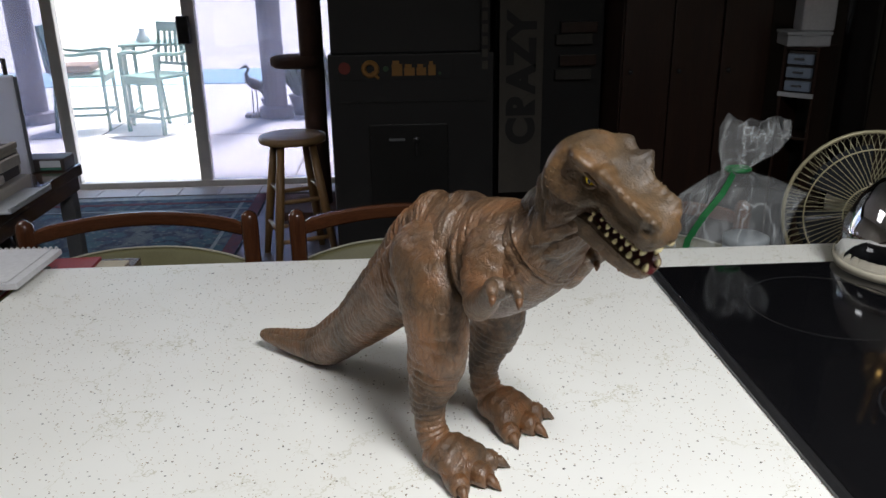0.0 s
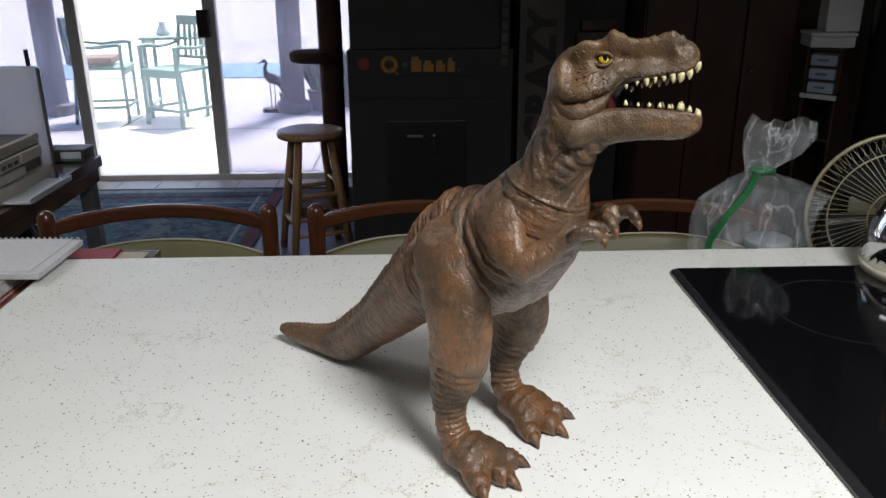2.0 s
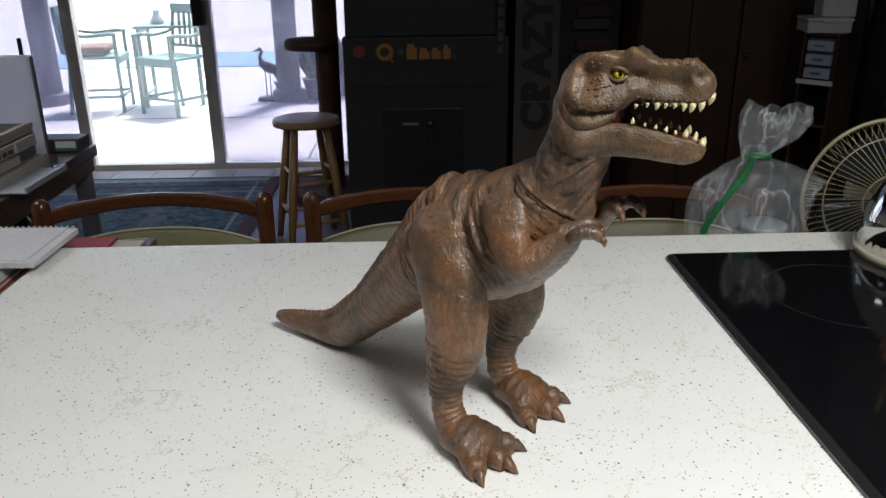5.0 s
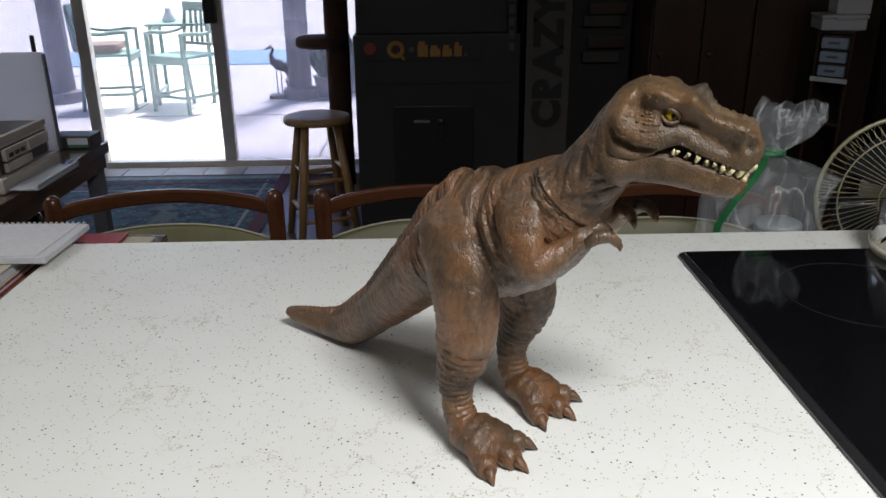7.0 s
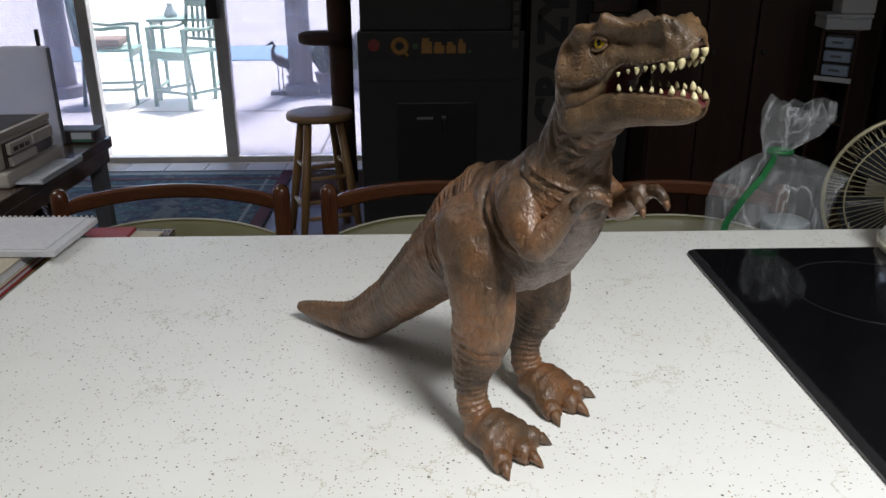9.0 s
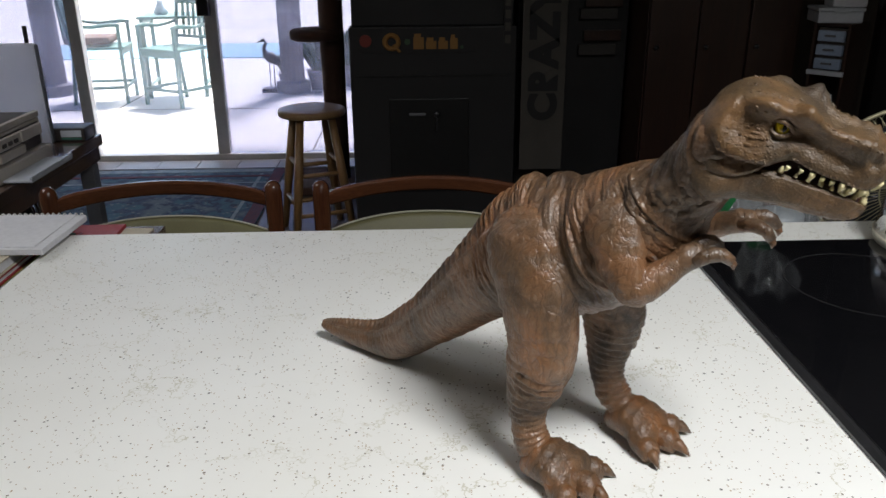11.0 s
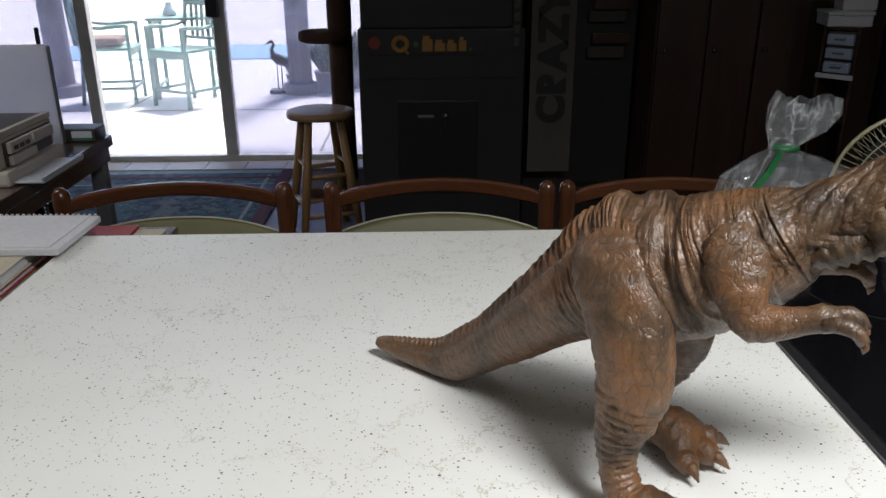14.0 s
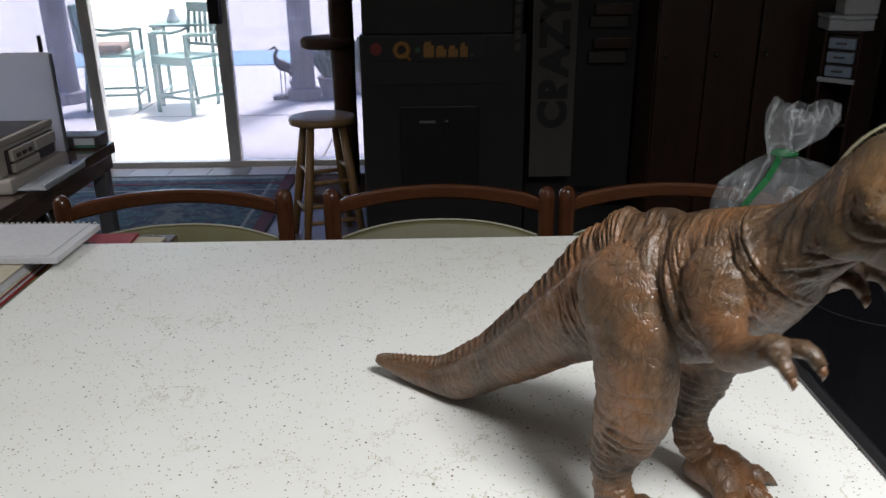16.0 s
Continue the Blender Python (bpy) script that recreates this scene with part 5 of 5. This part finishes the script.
for sy in (-1, 1):
    ball = bmesh.new()
    bmesh.ops.create_uvsphere(ball, u_segments=24, v_segments=16, radius=0.0045)
    part("eye", ball, EYE_YELLOW, HEAD, "glossy yellow eye", Matrix.Translation((0.0340, sy * 0.0182, 0.0240)), True)
    disc = bmesh.new()
    bmesh.ops.create_uvsphere(disc, u_segments=16, v_segments=10, radius=0.0019)
    part("pupil", disc, PUPIL, HEAD, "black pupil", Matrix.Translation((0.0353, sy * 0.0219, 0.0246)) @ Matrix.Diagonal((1, 0.5, 1.25, 1)), True)
    for r, z, ofs in ((0.0070, 0.0268, 0.0003), (0.0068, 0.0212, 0.0000)):
        lid = [(0.0335 + r * math.cos(a), sy * (0.0226 + ofs - 0.0030 * abs(math.cos(a)) ** 2), 0.0240 + (z - 0.0240) * math.sin(a) * 1.7) for a in (math.pi * k / 12 for k in range(13))]
        part("eyelid", tubed(lid, [0.0006] + [0.0015] * 11 + [0.0006], 8), HEAD_HIDE, HEAD, "", None, True)
    part("nostril", lathe(bmesh.new(), [(0.0030, -0.0016), (0.0027, 0.0002), (0.0010, 0.0004)], 14, pose(0.0922, sy * 0.0118, 0.0268, -62 * sy, 0, 0)), PUPIL, HEAD, "dark nostril", None, True)
    # rows of small bumps: behind the eye, along brow and snout, over cheek and lip
    knobs = bmesh.new()
    guides = [(0.021 + random.uniform(-0.001, 0.001), 0.030, 0.006 + k * 0.0036, 0.0017 - 0.0001 * k) for k in range(7)]
    guides += [(0.014 + random.uniform(-0.001, 0.001), 0.030, 0.010 + k * 0.0040, 0.0012) for k in range(6)]
    guides += [(0.052 + k * 0.0036, 0.0175, 0.0350, random.uniform(0.0008, 0.0012)) for k in range(12)]
    guides += [(0.050 + k * 0.0040, 0.0230, 0.0085, random.uniform(0.0007, 0.0011)) for k in range(12)]
    guides += [(0.026 + 0.0075 * math.cos(a), 0.027, 0.0235 + 0.0085 * math.sin(a), 0.0010) for a in (3.6 + 0.28 * k for k in range(12))]
    guides += [(random.uniform(0.004, 0.040), 0.030, random.uniform(-0.004, 0.016), random.uniform(0.0005, 0.0010)) for k in range(110)]
    guides += [(random.uniform(0.000, 0.040), random.uniform(0.004, 0.020), 0.042, random.uniform(0.0004, 0.0009)) for k in range(50)]
    for x, y, z, r in guides:
        if (x - 0.034) ** 2 + (z - 0.024) ** 2 < 0.0072 ** 2 and y > 0.02:
            continue
        spot = SKIN_POINTS[int(np.argmin(((SKIN_POINTS - np.array((x, sy * y, z))) ** 2).sum(axis=1)))]
        bmesh.ops.create_icosphere(knobs, subdivisions=1 if r < 0.001 else 2, radius=r, matrix=Matrix.Translation(Vector(spot)) @ Matrix.Diagonal((1.1, 0.75, 0.95, 1)))
    tagged(part("pebbling", knobs, HEAD_HIDE, HEAD, "", None, True), kind="stuff")

lining = bmesh.new()
bmesh.ops.create_uvsphere(lining, u_segments=24, v_segments=14, radius=1.0, matrix=Matrix.Translation((0.023, 0, -0.009)) @ Matrix.Diagonal((0.016, 0.0205, 0.016, 1)))
part("mouth_lining", lining, MOUTH, HEAD, "dark pink mouth corner", smooth=True)
tongue = tubed([to_jaw + Vector(p) for p in ((0.022, 0, -0.016), (0.045, 0, -0.0115), (0.068, 0, -0.0100), (0.086, 0, -0.0105), (0.092, 0, -0.0115))], [0.006, 0.010, 0.010, 0.007, 0.002], 14)
bmesh.ops.transform(tongue, verts=tongue.verts, matrix=Matrix.Translation((0, 0, -0.0065)) @ Matrix.Diagonal((1, 1.05, 0.55, 1)))
part("tongue", tongue, TONGUE, JAW, "dark pink tongue", smooth=True)

cone = tubed([(0, 0, 0), (0, 0, 0.35), (0.03, 0, 0.7), (0.09, 0, 1.0)], [0.24, 0.23, 0.15, 0.02], 10)
tooth = None
random.seed(4)
for jaw, owner, count in ((True, HEAD, 9), (False, JAW, 8)):
    rows = SKULL if jaw else LOWER
    for sy in (-1, 1):
        for k in range(count):
            f = k / (count - 1)
            x = (0.050 if jaw else 0.048) + (0.051 if jaw else 0.053) * f ** 0.9
            x0, w, zt, zb = next([p + (q - p) * (x - b[0]) / (c[0] - b[0]) for p, q in zip(b, c)] for b, c in zip(rows, rows[1:]) if b[0] <= x <= c[0])
            size = ((0.0050 if jaw else 0.0044) + 0.0020 * f + random.uniform(-0.0014, 0.0010)) * (1.12 if f > 0.7 else 0.95)
            y = sy * (w - 0.0035)
            z = zb + 0.0036 if jaw else zt - 0.0034
            if tooth is None:
                tooth = part("tooth", cone, TOOTH, owner, smooth=True).data
                ob = owner.children[-1]
            else:
                ob = new("tooth", tooth)
                ob.parent = owner
            base = Vector((x, y, z)) + (Vector() if jaw else to_jaw)
            tilt = random.uniform(-9, 9)
            ob.matrix_basis = Matrix.Translation(base) @ pose(0, 0, 0, (180 if jaw else 0) + tilt - sy * 6, random.uniform(-6, 10), 180) @ Matrix.Diagonal((size * 1.45, size * 1.45, size * 0.95, 1))


def limb(rows, n=68, steps=104, wrinkle=1.0):
    """Lofted limb: x, y, z, half length fore and aft, half width."""
    bm = bmesh.new()
    loops = []
    for k in range(steps + 1):
        u = (len(rows) - 1.002) * k / steps
        x, y, z, a, b = spline(rows, u)
        p0, p1 = Vector(spline(rows, u - 0.1)[:3]), Vector(spline(rows, u + 0.1)[:3])
        d = (p1 - p0).normalized()
        fore = (Vector((1, 0, 0)) - d * d.x).normalized()
        side = d.cross(fore)
        loop = []
        for j in range(n):
            t = 2 * math.pi * j / n
            p = Vector((x, y, z)) + fore * a * math.cos(t) + side * b * math.sin(t)
            out = (fore * b * math.cos(t) + side * a * math.sin(t)).normalized()
            lift = 0.0010 * fbm(p, 38, 2) + 0.00035 * fbm(p, 170, 2) - 0.0014 * wrinkle * max(0.0, 1 - abs(noise.noise(Vector((u * 1.9 + math.sin(t) * 0.5, math.cos(t) * 0.9, 2.0 + y * 30)))) / 0.24)
            lift -= 0.0007 * wrinkle * max(0.0, 1 - abs(noise.noise(Vector((u * 5.2 + math.sin(t) * 1.6, math.cos(t) * 2.2, 5.0 + y * 30)))) / 0.22)
            if z < 0.115:
                lift += 0.0012 * math.sin(z * 900 + 1.5 * math.sin(t)) * (1 if math.cos(t) > -0.3 else 0.4)
            loop.append(p + out * lift * min(1, a / 0.014))
        loops.append(loop)
    return rings(bm, loops)


gullet = limb([(0.030, 0, -0.028, 0.008, 0.012), (0.022, 0, -0.033, 0.012, 0.021), (0.010, 0, -0.040, 0.015, 0.0230), (-0.002, 0, -0.050, 0.017, 0.0235), (-0.012, 0, -0.064, 0.015, 0.021), (-0.018, 0, -0.074, 0.008, 0.013)], 40, 40)
part("throat", gullet, HIDE, HEAD, smooth=True)
LEG = [(-0.064, -0.026, 0.234, 0.010, 0.006), (-0.060, -0.034, 0.226, 0.026, 0.013), (-0.053, -0.041, 0.208, 0.036, 0.0205), (-0.040, -0.046, 0.176, 0.0355, 0.0255), (-0.0315, -0.049, 0.146, 0.0320, 0.0250), (-0.0300, -0.051, 0.122, 0.0305, 0.0230), (-0.0345, -0.051, 0.098, 0.0265, 0.0210), (-0.0405, -0.051, 0.076, 0.0195, 0.0170), (-0.0425, -0.050, 0.054, 0.0155, 0.0145), (-0.0385, -0.050, 0.034, 0.0165, 0.0160), (-0.026, -0.050, 0.017, 0.0140, 0.0150)]
FOOT = [(-0.044, -0.050, 0.012, 0.006, 0.008), (-0.038, -0.050, 0.015, 0.014, 0.016), (-0.024, -0.050, 0.019, 0.019, 0.022), (-0.008, -0.049, 0.0175, 0.0175, 0.0265), (0.006, -0.047, 0.0135, 0.0135, 0.0265), (0.013, -0.047, 0.010, 0.006, 0.016)]


def foot_mesh():
    bm = bmesh.new()
    loops = []
    for k in range(31):
        x, y, z, h, w = spline(FOOT, 4.99 * k / 30)
        loop = []
        for j in range(30):
            t = 2 * math.pi * j / 30
            p = Vector((x, y + w * math.cos(t), max(0.0006, z + h * math.sin(t))))
            lift = 0.0012 * fbm(p, 60) + 0.0009 * math.sin(x * 620 + 1.2 * math.cos(t)) * max(0, math.sin(t))
            if p.z > 0.003:
                p += Vector((0, math.cos(t), math.sin(t))) * lift
            loop.append(p)
        loops.append(loop)
    rings(bm, loops)
    for ang, reach, thick in ((0, 0.038, 0.0125), (32, 0.030, 0.0115), (-32, 0.030, 0.0115)):
        d = Vector((math.cos(radians(ang)), math.sin(radians(ang)), 0))
        o = Vector((-0.004, -0.048, 0)) + Vector((0, math.sin(radians(ang)) * 0.030, 0))
        loops = []
        for k in range(15):
            f = k / 14
            r = thick * (1.0 + 0.06 * math.sin(f * 9.5)) * (1 - 0.62 * max(0, f - 0.45) ** 1.3)
            c = o + d * reach * 0.80 * f + Vector((0, 0, max(r * 0.86, 0.016 * (1 - f * 1.3))))
            side = Vector((-d.y, d.x, 0))
            ring = []
            for j in range(16):
                t = 2 * math.pi * j / 16
                q = c + side * r * math.cos(t) + Vector((0, 0, r * math.sin(t)))
                q += d * 0.001 * fbm(q, 120)
                q.z = max(0.0006, q.z + 0.0006 * math.sin(f * 34) * max(0, math.sin(t)))
                ring.append(q)
            loops.append(ring)
        rings(bm, loops)
    return bm


def claws():
    out = []
    for ang, reach in ((0, 0.038), (32, 0.030), (-32, 0.030)):
        d = Vector((math.cos(radians(ang)), math.sin(radians(ang)), 0))
        o = Vector((-0.004, -0.048, 0)) + Vector((0, math.sin(radians(ang)) * 0.030, 0))
        out.append(tubed([o + d * (reach * 0.70) + Vector((0, 0, 0.0085)), o + d * (reach * 0.86) + Vector((0, 0, 0.0085)), o + d * reach + Vector((0, 0, 0.0055)), o + d * (reach + 0.006) + Vector((0, 0, 0.0012))], [0.0058, 0.0056, 0.0038, 0.0006], 12))
    return out


def mirrored(bm, o):
    bmesh.ops.transform(bm, verts=bm.verts, matrix=Matrix.Diagonal((1, -1, 1, 1)))
    bmesh.ops.translate(bm, verts=bm.verts, vec=-o)
    return bm


LEGS, FEET, FOREARMS, UPPER = [], [], [], []
for sy in (-1, 1):
    o = Vector((HIP.x, sy * HIP.y, HIP.z))
    bm = limb(LEG)
    if sy > 0:
        mirrored(bm, o)
    else:
        bmesh.ops.translate(bm, verts=bm.verts, vec=-o)
    LEGS.append(part("leg", bm, HIDE, dino, m=Matrix.Translation(o), smooth=True))
    bm = foot_mesh()
    if sy > 0:
        mirrored(bm, Vector())
    FEET.append(part("foot", bm, FOOT_HIDE, dino, "rust-brown clawed foot", smooth=True))
    for bm in claws():
        if sy > 0:
            mirrored(bm, Vector())
        part("claw", bm, FOOT_HIDE, FEET[-1], smooth=True)

    # arm: upper arm on the chest, forearm with hand
    e = Vector((ELBOW.x, sy * ELBOW.y, ELBOW.z))
    chest_o = JOINTS[2]
    bm = limb([(0.010, sy * 0.028, 0.263, 0.010, 0.006), (0.016, sy * 0.036, 0.252, 0.022, 0.012), (0.025, sy * 0.045, 0.234, 0.021, 0.0135), (0.035, sy * 0.052, 0.216, 0.0165, 0.0132), (0.041, sy * 0.054, 0.203, 0.0105, 0.0105), (0.042, sy * 0.054, 0.197, 0.004, 0.004)], 36, 40)
    bmesh.ops.translate(bm, verts=bm.verts, vec=-chest_o)
    UPPER.append(part("upper_arm", bm, HIDE, dino, m=Matrix.Translation(chest_o), smooth=True))
    bm = tubed([Vector(p) * 1.12 for p in ((-0.007, 0, -0.004), (-0.004, 0, -0.002), (0.003, 0, 0.001), (0.011, 0, 0.004), (0.022, 0, 0.009), (0.032, 0, 0.0145), (0.038, 0, 0.018), (0.044, 0, 0.0185), (0.048, 0, 0.016))], [0.005, 0.0110, 0.0135, 0.0132, 0.0108, 0.0092, 0.0100, 0.0098, 0.005], 28)
    bmesh.ops.subdivide_edges(bm, edges=bm.edges[:], cuts=2, use_grid_fill=True)
    for v in bm.verts:
        v.co += v.co.normalized() * (0.0010 * fbm(v.co + e, 90) + 0.0006 * math.sin(v.co.x * 640 + 90 * v.co.z))
    FOREARMS.append(part("forearm", bm, HIDE, dino, m=Matrix.Translation(e), smooth=True))
    for f in (-0.0052, 0.0052):
        fing = tubed([Vector(p) * 1.12 for p in ((0.040, f, 0.0175), (0.047, f * 1.35, 0.0205), (0.052, f * 1.6, 0.0215), (0.0575, f * 1.75, 0.0200), (0.0620, f * 1.8, 0.0150))], [0.0058, 0.0056, 0.0058, 0.0048, 0.0040], 14)
        part("finger", fing, HIDE, FOREARMS[-1], smooth=True)
        part("finger_claw", tubed([Vector(p) * 1.12 for p in ((0.0612, f * 1.8, 0.0158), (0.0634, f * 1.82, 0.0120), (0.0632, f * 1.84, 0.0085))], [0.0034, 0.0026, 0.0006], 10), CLAW, FOREARMS[-1], smooth=True)


# ---- what moves ----
TORSO = [(0, 22, -12, 1), (0.5, 22, -7, 8), (1, 8, 3, 4), (1.5, -16, -10, 7), (2, -18, -3, 4), (2.5, -6, -3, 5), (3.5, -3, -1, 3), (4, -3, -1, 3), (6.5, -2, -3, 4), (7, 1, -1, 5), (7.5, 6, -4, 5), (8, 17, -13, 12), (8.5, 16, 2, 5), (9, -16, -11, 6), (11.5, 3, 6, 10), (12, -15, -7, 4), (12.5, -11, 9, 1), (13, 7, -8, 12), (13.5, 17, -3, 10), (14, 10, 11, 3), (14.5, -8, 6, 5), (15, -13, 2, 6), (15.5, -6, 15, 2), (16, 4, -6, 11)]
NECK = [(0, -37, 3), (0.5, -3, 1), (1, 16, -14), (1.5, 11, 0), (2, 9, 21), (2.5, -2, 12), (3.5, -12, 6), (4, -12, 5), (6.5, 0, 7), (7, 12, 10), (7.5, 14, 5), (8, 7, 4), (8.5, 1, -1), (9, 8, 4), (11.5, 10, -23), (12, 4, -3), (12.5, 2, 16), (13, -28, 1), (13.5, -11, -5), (14, 27, 1), (14.5, 19, 4), (15, 28, 6), (15.5, 23, 0), (16, 12, 2)]
SKULL_TURN = [(0, 48, -4, 11), (0.5, 19, 4, 7), (1, 4, 29, -8), (1.5, 15, -4, 1), (2, 1, 3, -8), (2.5, 10, 10, -6), (3.5, 14, 13, -4), (4, 16, 16, -3), (6.5, 10, 10, -6), (7, 11, 4, -4), (7.5, 12, 8, 0), (8, 24, 5, 5), (8.5, 19, 33, -12), (9, -1, -2, -7), (11.5, 15, 28, -4), (12, 6, -4, -1), (12.5, 2, -1, -8), (13, 23, -13, 2), (13.5, 31, 14, 0), (14, -11, 7, -10), (14.5, 16, 5, 3), (15, 10, 5, 4), (15.5, -9, 14, -10), (16, 16, 12, 0)]
BITE = [(0, 6), (0.5, 4), (1, 0), (1.5, 6), (2, 14), (2.5, 16), (3.5, 17), (4, 15), (6.5, 11), (7, -2), (7.5, 1), (8, 0), (8.5, 1), (9, 10), (11.5, -1), (12, 7), (12.5, 15), (13, 25), (13.5, 5), (14, 4), (14.5, 4), (15, 8), (15.5, 4), (16, 10)]
RIGHT_ARM = [(0, -32, -31), (0.5, -21, -23), (1, -10, 7), (1.5, 2, 35), (2, 6, 27), (2.5, -2, 28), (3.5, -6, 33), (4, -5, 33), (6.5, -14, 34), (7, -3, 48), (7.5, -16, 24), (8, -13, -29), (8.5, -23, 29), (9, -10, 37), (11.5, -5, 38), (12, -7, 26), (12.5, 1, 18), (13, -14, -33), (13.5, -22, -22), (14, -2, 1), (14.5, 0, 0), (15, 22, 31), (15.5, -1, -15), (16, -12, -24)]
LEFT_ARM = [(0, -35, -22), (0.5, -14, -20), (1, 0, -16), (1.5, 16, -34), (2, 9, -32), (2.5, -3, -25), (3.5, -3, -25), (4, -6, -26), (6.5, -16, -22), (7, -12, -27), (7.5, -17, -24), (8, -17, -24), (8.5, -17, -24), (9, 7, -26), (11.5, 6, 5), (12, 14, -32), (12.5, -6, -11), (13, 13, -1), (13.5, 4, -1), (14, 4, -1), (14.5, 4, -1), (15, 4, -1), (15.5, 4, -1), (16, -10, -26)]
# steps over the counter: seconds, x, y, lift
ROOT = [(0, 0, 0, 0), (9.2, 0, 0, 0), (9.8, 0.012, -0.016, 0), (10.5, 0.034, -0.046, 0), (11.2, 0.053, -0.070, 0), (12.5, 0.053, -0.071, 0), (13.0, 0.067, -0.080, 0), (13.5, 0.085, -0.090, 0), (14.0, 0.096, -0.105, 0), (14.5, 0.102, -0.127, 0), (16, 0.102, -0.127, 0)]
RIGHT_FOOT = [(0, 0, 0, 0), (9.5, 0, 0, 0), (9.8, 0.022, -0.028, 0.014), (10.1, 0.05, -0.057, 0), (12.5, 0.05, -0.057, 0), (12.8, 0.07, -0.085, 0.014), (13.2, 0.1, -0.12, 0), (16, 0.1, -0.12, 0)]
LEFT_FOOT = [(0, 0, 0, 0), (10.3, 0, 0, 0), (10.7, 0.042, -0.044, 0.014), (11.1, 0.084, -0.087, 0), (13.8, 0.084, -0.087, 0), (14.1, 0.095, -0.11, 0.012), (14.45, 0.126, -0.139, 0), (16, 0.126, -0.139, 0)]
HEADING = -41


def between(rows, t):
    return [float(np.interp(t, [r[0] for r in rows], [r[k] for r in rows])) for k in range(1, len(rows[0]))]


def about(p, *turns):
    m = Matrix()
    for axis, angle in turns:
        m = m @ Matrix.Rotation(radians(angle), 4, axis)
    return Matrix.Translation(p) @ m @ Matrix.Translation(-Vector(p))


def spine_pose(t):
    """The turn of each slice of the body, of the head and of the jaw at t, in the toy's own space."""
    (tp, ty, tr), (npt, ny), (hp, hy, hr), (bite,) = between(TORSO, t), between(NECK, t), between(SKULL_TURN, t), between(BITE, t)
    m, out = Matrix(), []
    for k in range(6):
        m = m @ about(PIVOTS[k], ("Z", ty / 6), ("Y", tp / 6), ("X", tr / 6))
        out.append(m)
    for k in range(6, 14):
        m = m @ about(PIVOTS[k], ("Z", ny / 8), ("Y", npt / 8))
        out.append(m)
    m = m @ about(JOINTS[7], ("Z", hy), ("Y", hp), ("X", hr))
    out.append(m)
    out.append(m @ about(JAW_HINGE, ("Y", bite)))
    return out


def motions():
    times = [r[0] for r in TORSO]
    poses = {t: spine_pose(t) for t in times}
    origins = PIVOTS + [JOINTS[7], JAW_HINGE]
    for k, ob in enumerate(BODY + [HEAD, JAW]):
        walk(ob, [(t, poses[t][k] @ Matrix.Translation(origins[k])) for t in times])
    for side, (upper, fore, swing) in enumerate(zip(UPPER, FOREARMS, (RIGHT_ARM, LEFT_ARM))):
        e = Vector((ELBOW.x, ELBOW.y * (-1, 1)[side], ELBOW.z))
        walk(upper, [(t, poses[t][5] @ Matrix.Translation(JOINTS[2])) for t in times])
        rows = []
        for t in times:
            p, y = between(swing, t)
            rows.append((t, poses[t][5] @ about(e, ("Z", y), ("Y", p)) @ Matrix.Translation(e)))
        walk(fore, rows)
    steps = sorted({r[0] for rows in (ROOT, RIGHT_FOOT, LEFT_FOOT) for r in rows})
    walk(dino, [(t, pose(0.105 + between(ROOT, t)[0], 0.652 + between(ROOT, t)[1], 0.910, 0, 0, HEADING)) for t in steps])
    turn = Matrix.Rotation(radians(-HEADING), 3, "Z")
    for side, (leg, foot, rows) in enumerate(zip(LEGS, FEET, (RIGHT_FOOT, LEFT_FOOT))):
        sy = (-1, 1)[side]
        hip = Vector((HIP.x, HIP.y * sy, HIP.z))
        stance = Vector((0.0, 0.0, 0.0)) if side == 0 else Vector((-0.010, 0.004, 0.0))
        leg_rows, foot_rows = [], []
        for t in steps:
            d = turn @ (Vector(between(rows, t)) - Vector(between(ROOT, t))) + stance
            swing = math.degrees(math.atan2(d.x, 0.16))
            leg_rows.append((t, about(hip, ("X", math.degrees(math.atan2(d.y, 0.16))), ("Y", -swing)) @ Matrix.Translation(hip)))
            foot_rows.append((t, Matrix.Translation(d)))
        walk(leg, leg_rows)
        walk(foot, foot_rows)


# each vertex of the hide keeps its place on the resting toy, so that the paint runs on from piece to piece
for ob in dino.children_recursive:
    if any(m in (HIDE, HEAD_HIDE, FOOT_HIDE, BELLY) for m in ob.data.materials):
        place = ob.matrix_basis if ob.parent is dino else ob.parent.matrix_basis @ ob.matrix_basis
        at_rest = ob.data.attributes.new("rest", "FLOAT_VECTOR", "POINT")
        for vert, value in zip(ob.data.vertices, at_rest.data):
            value.vector = place @ vert.co

motions()
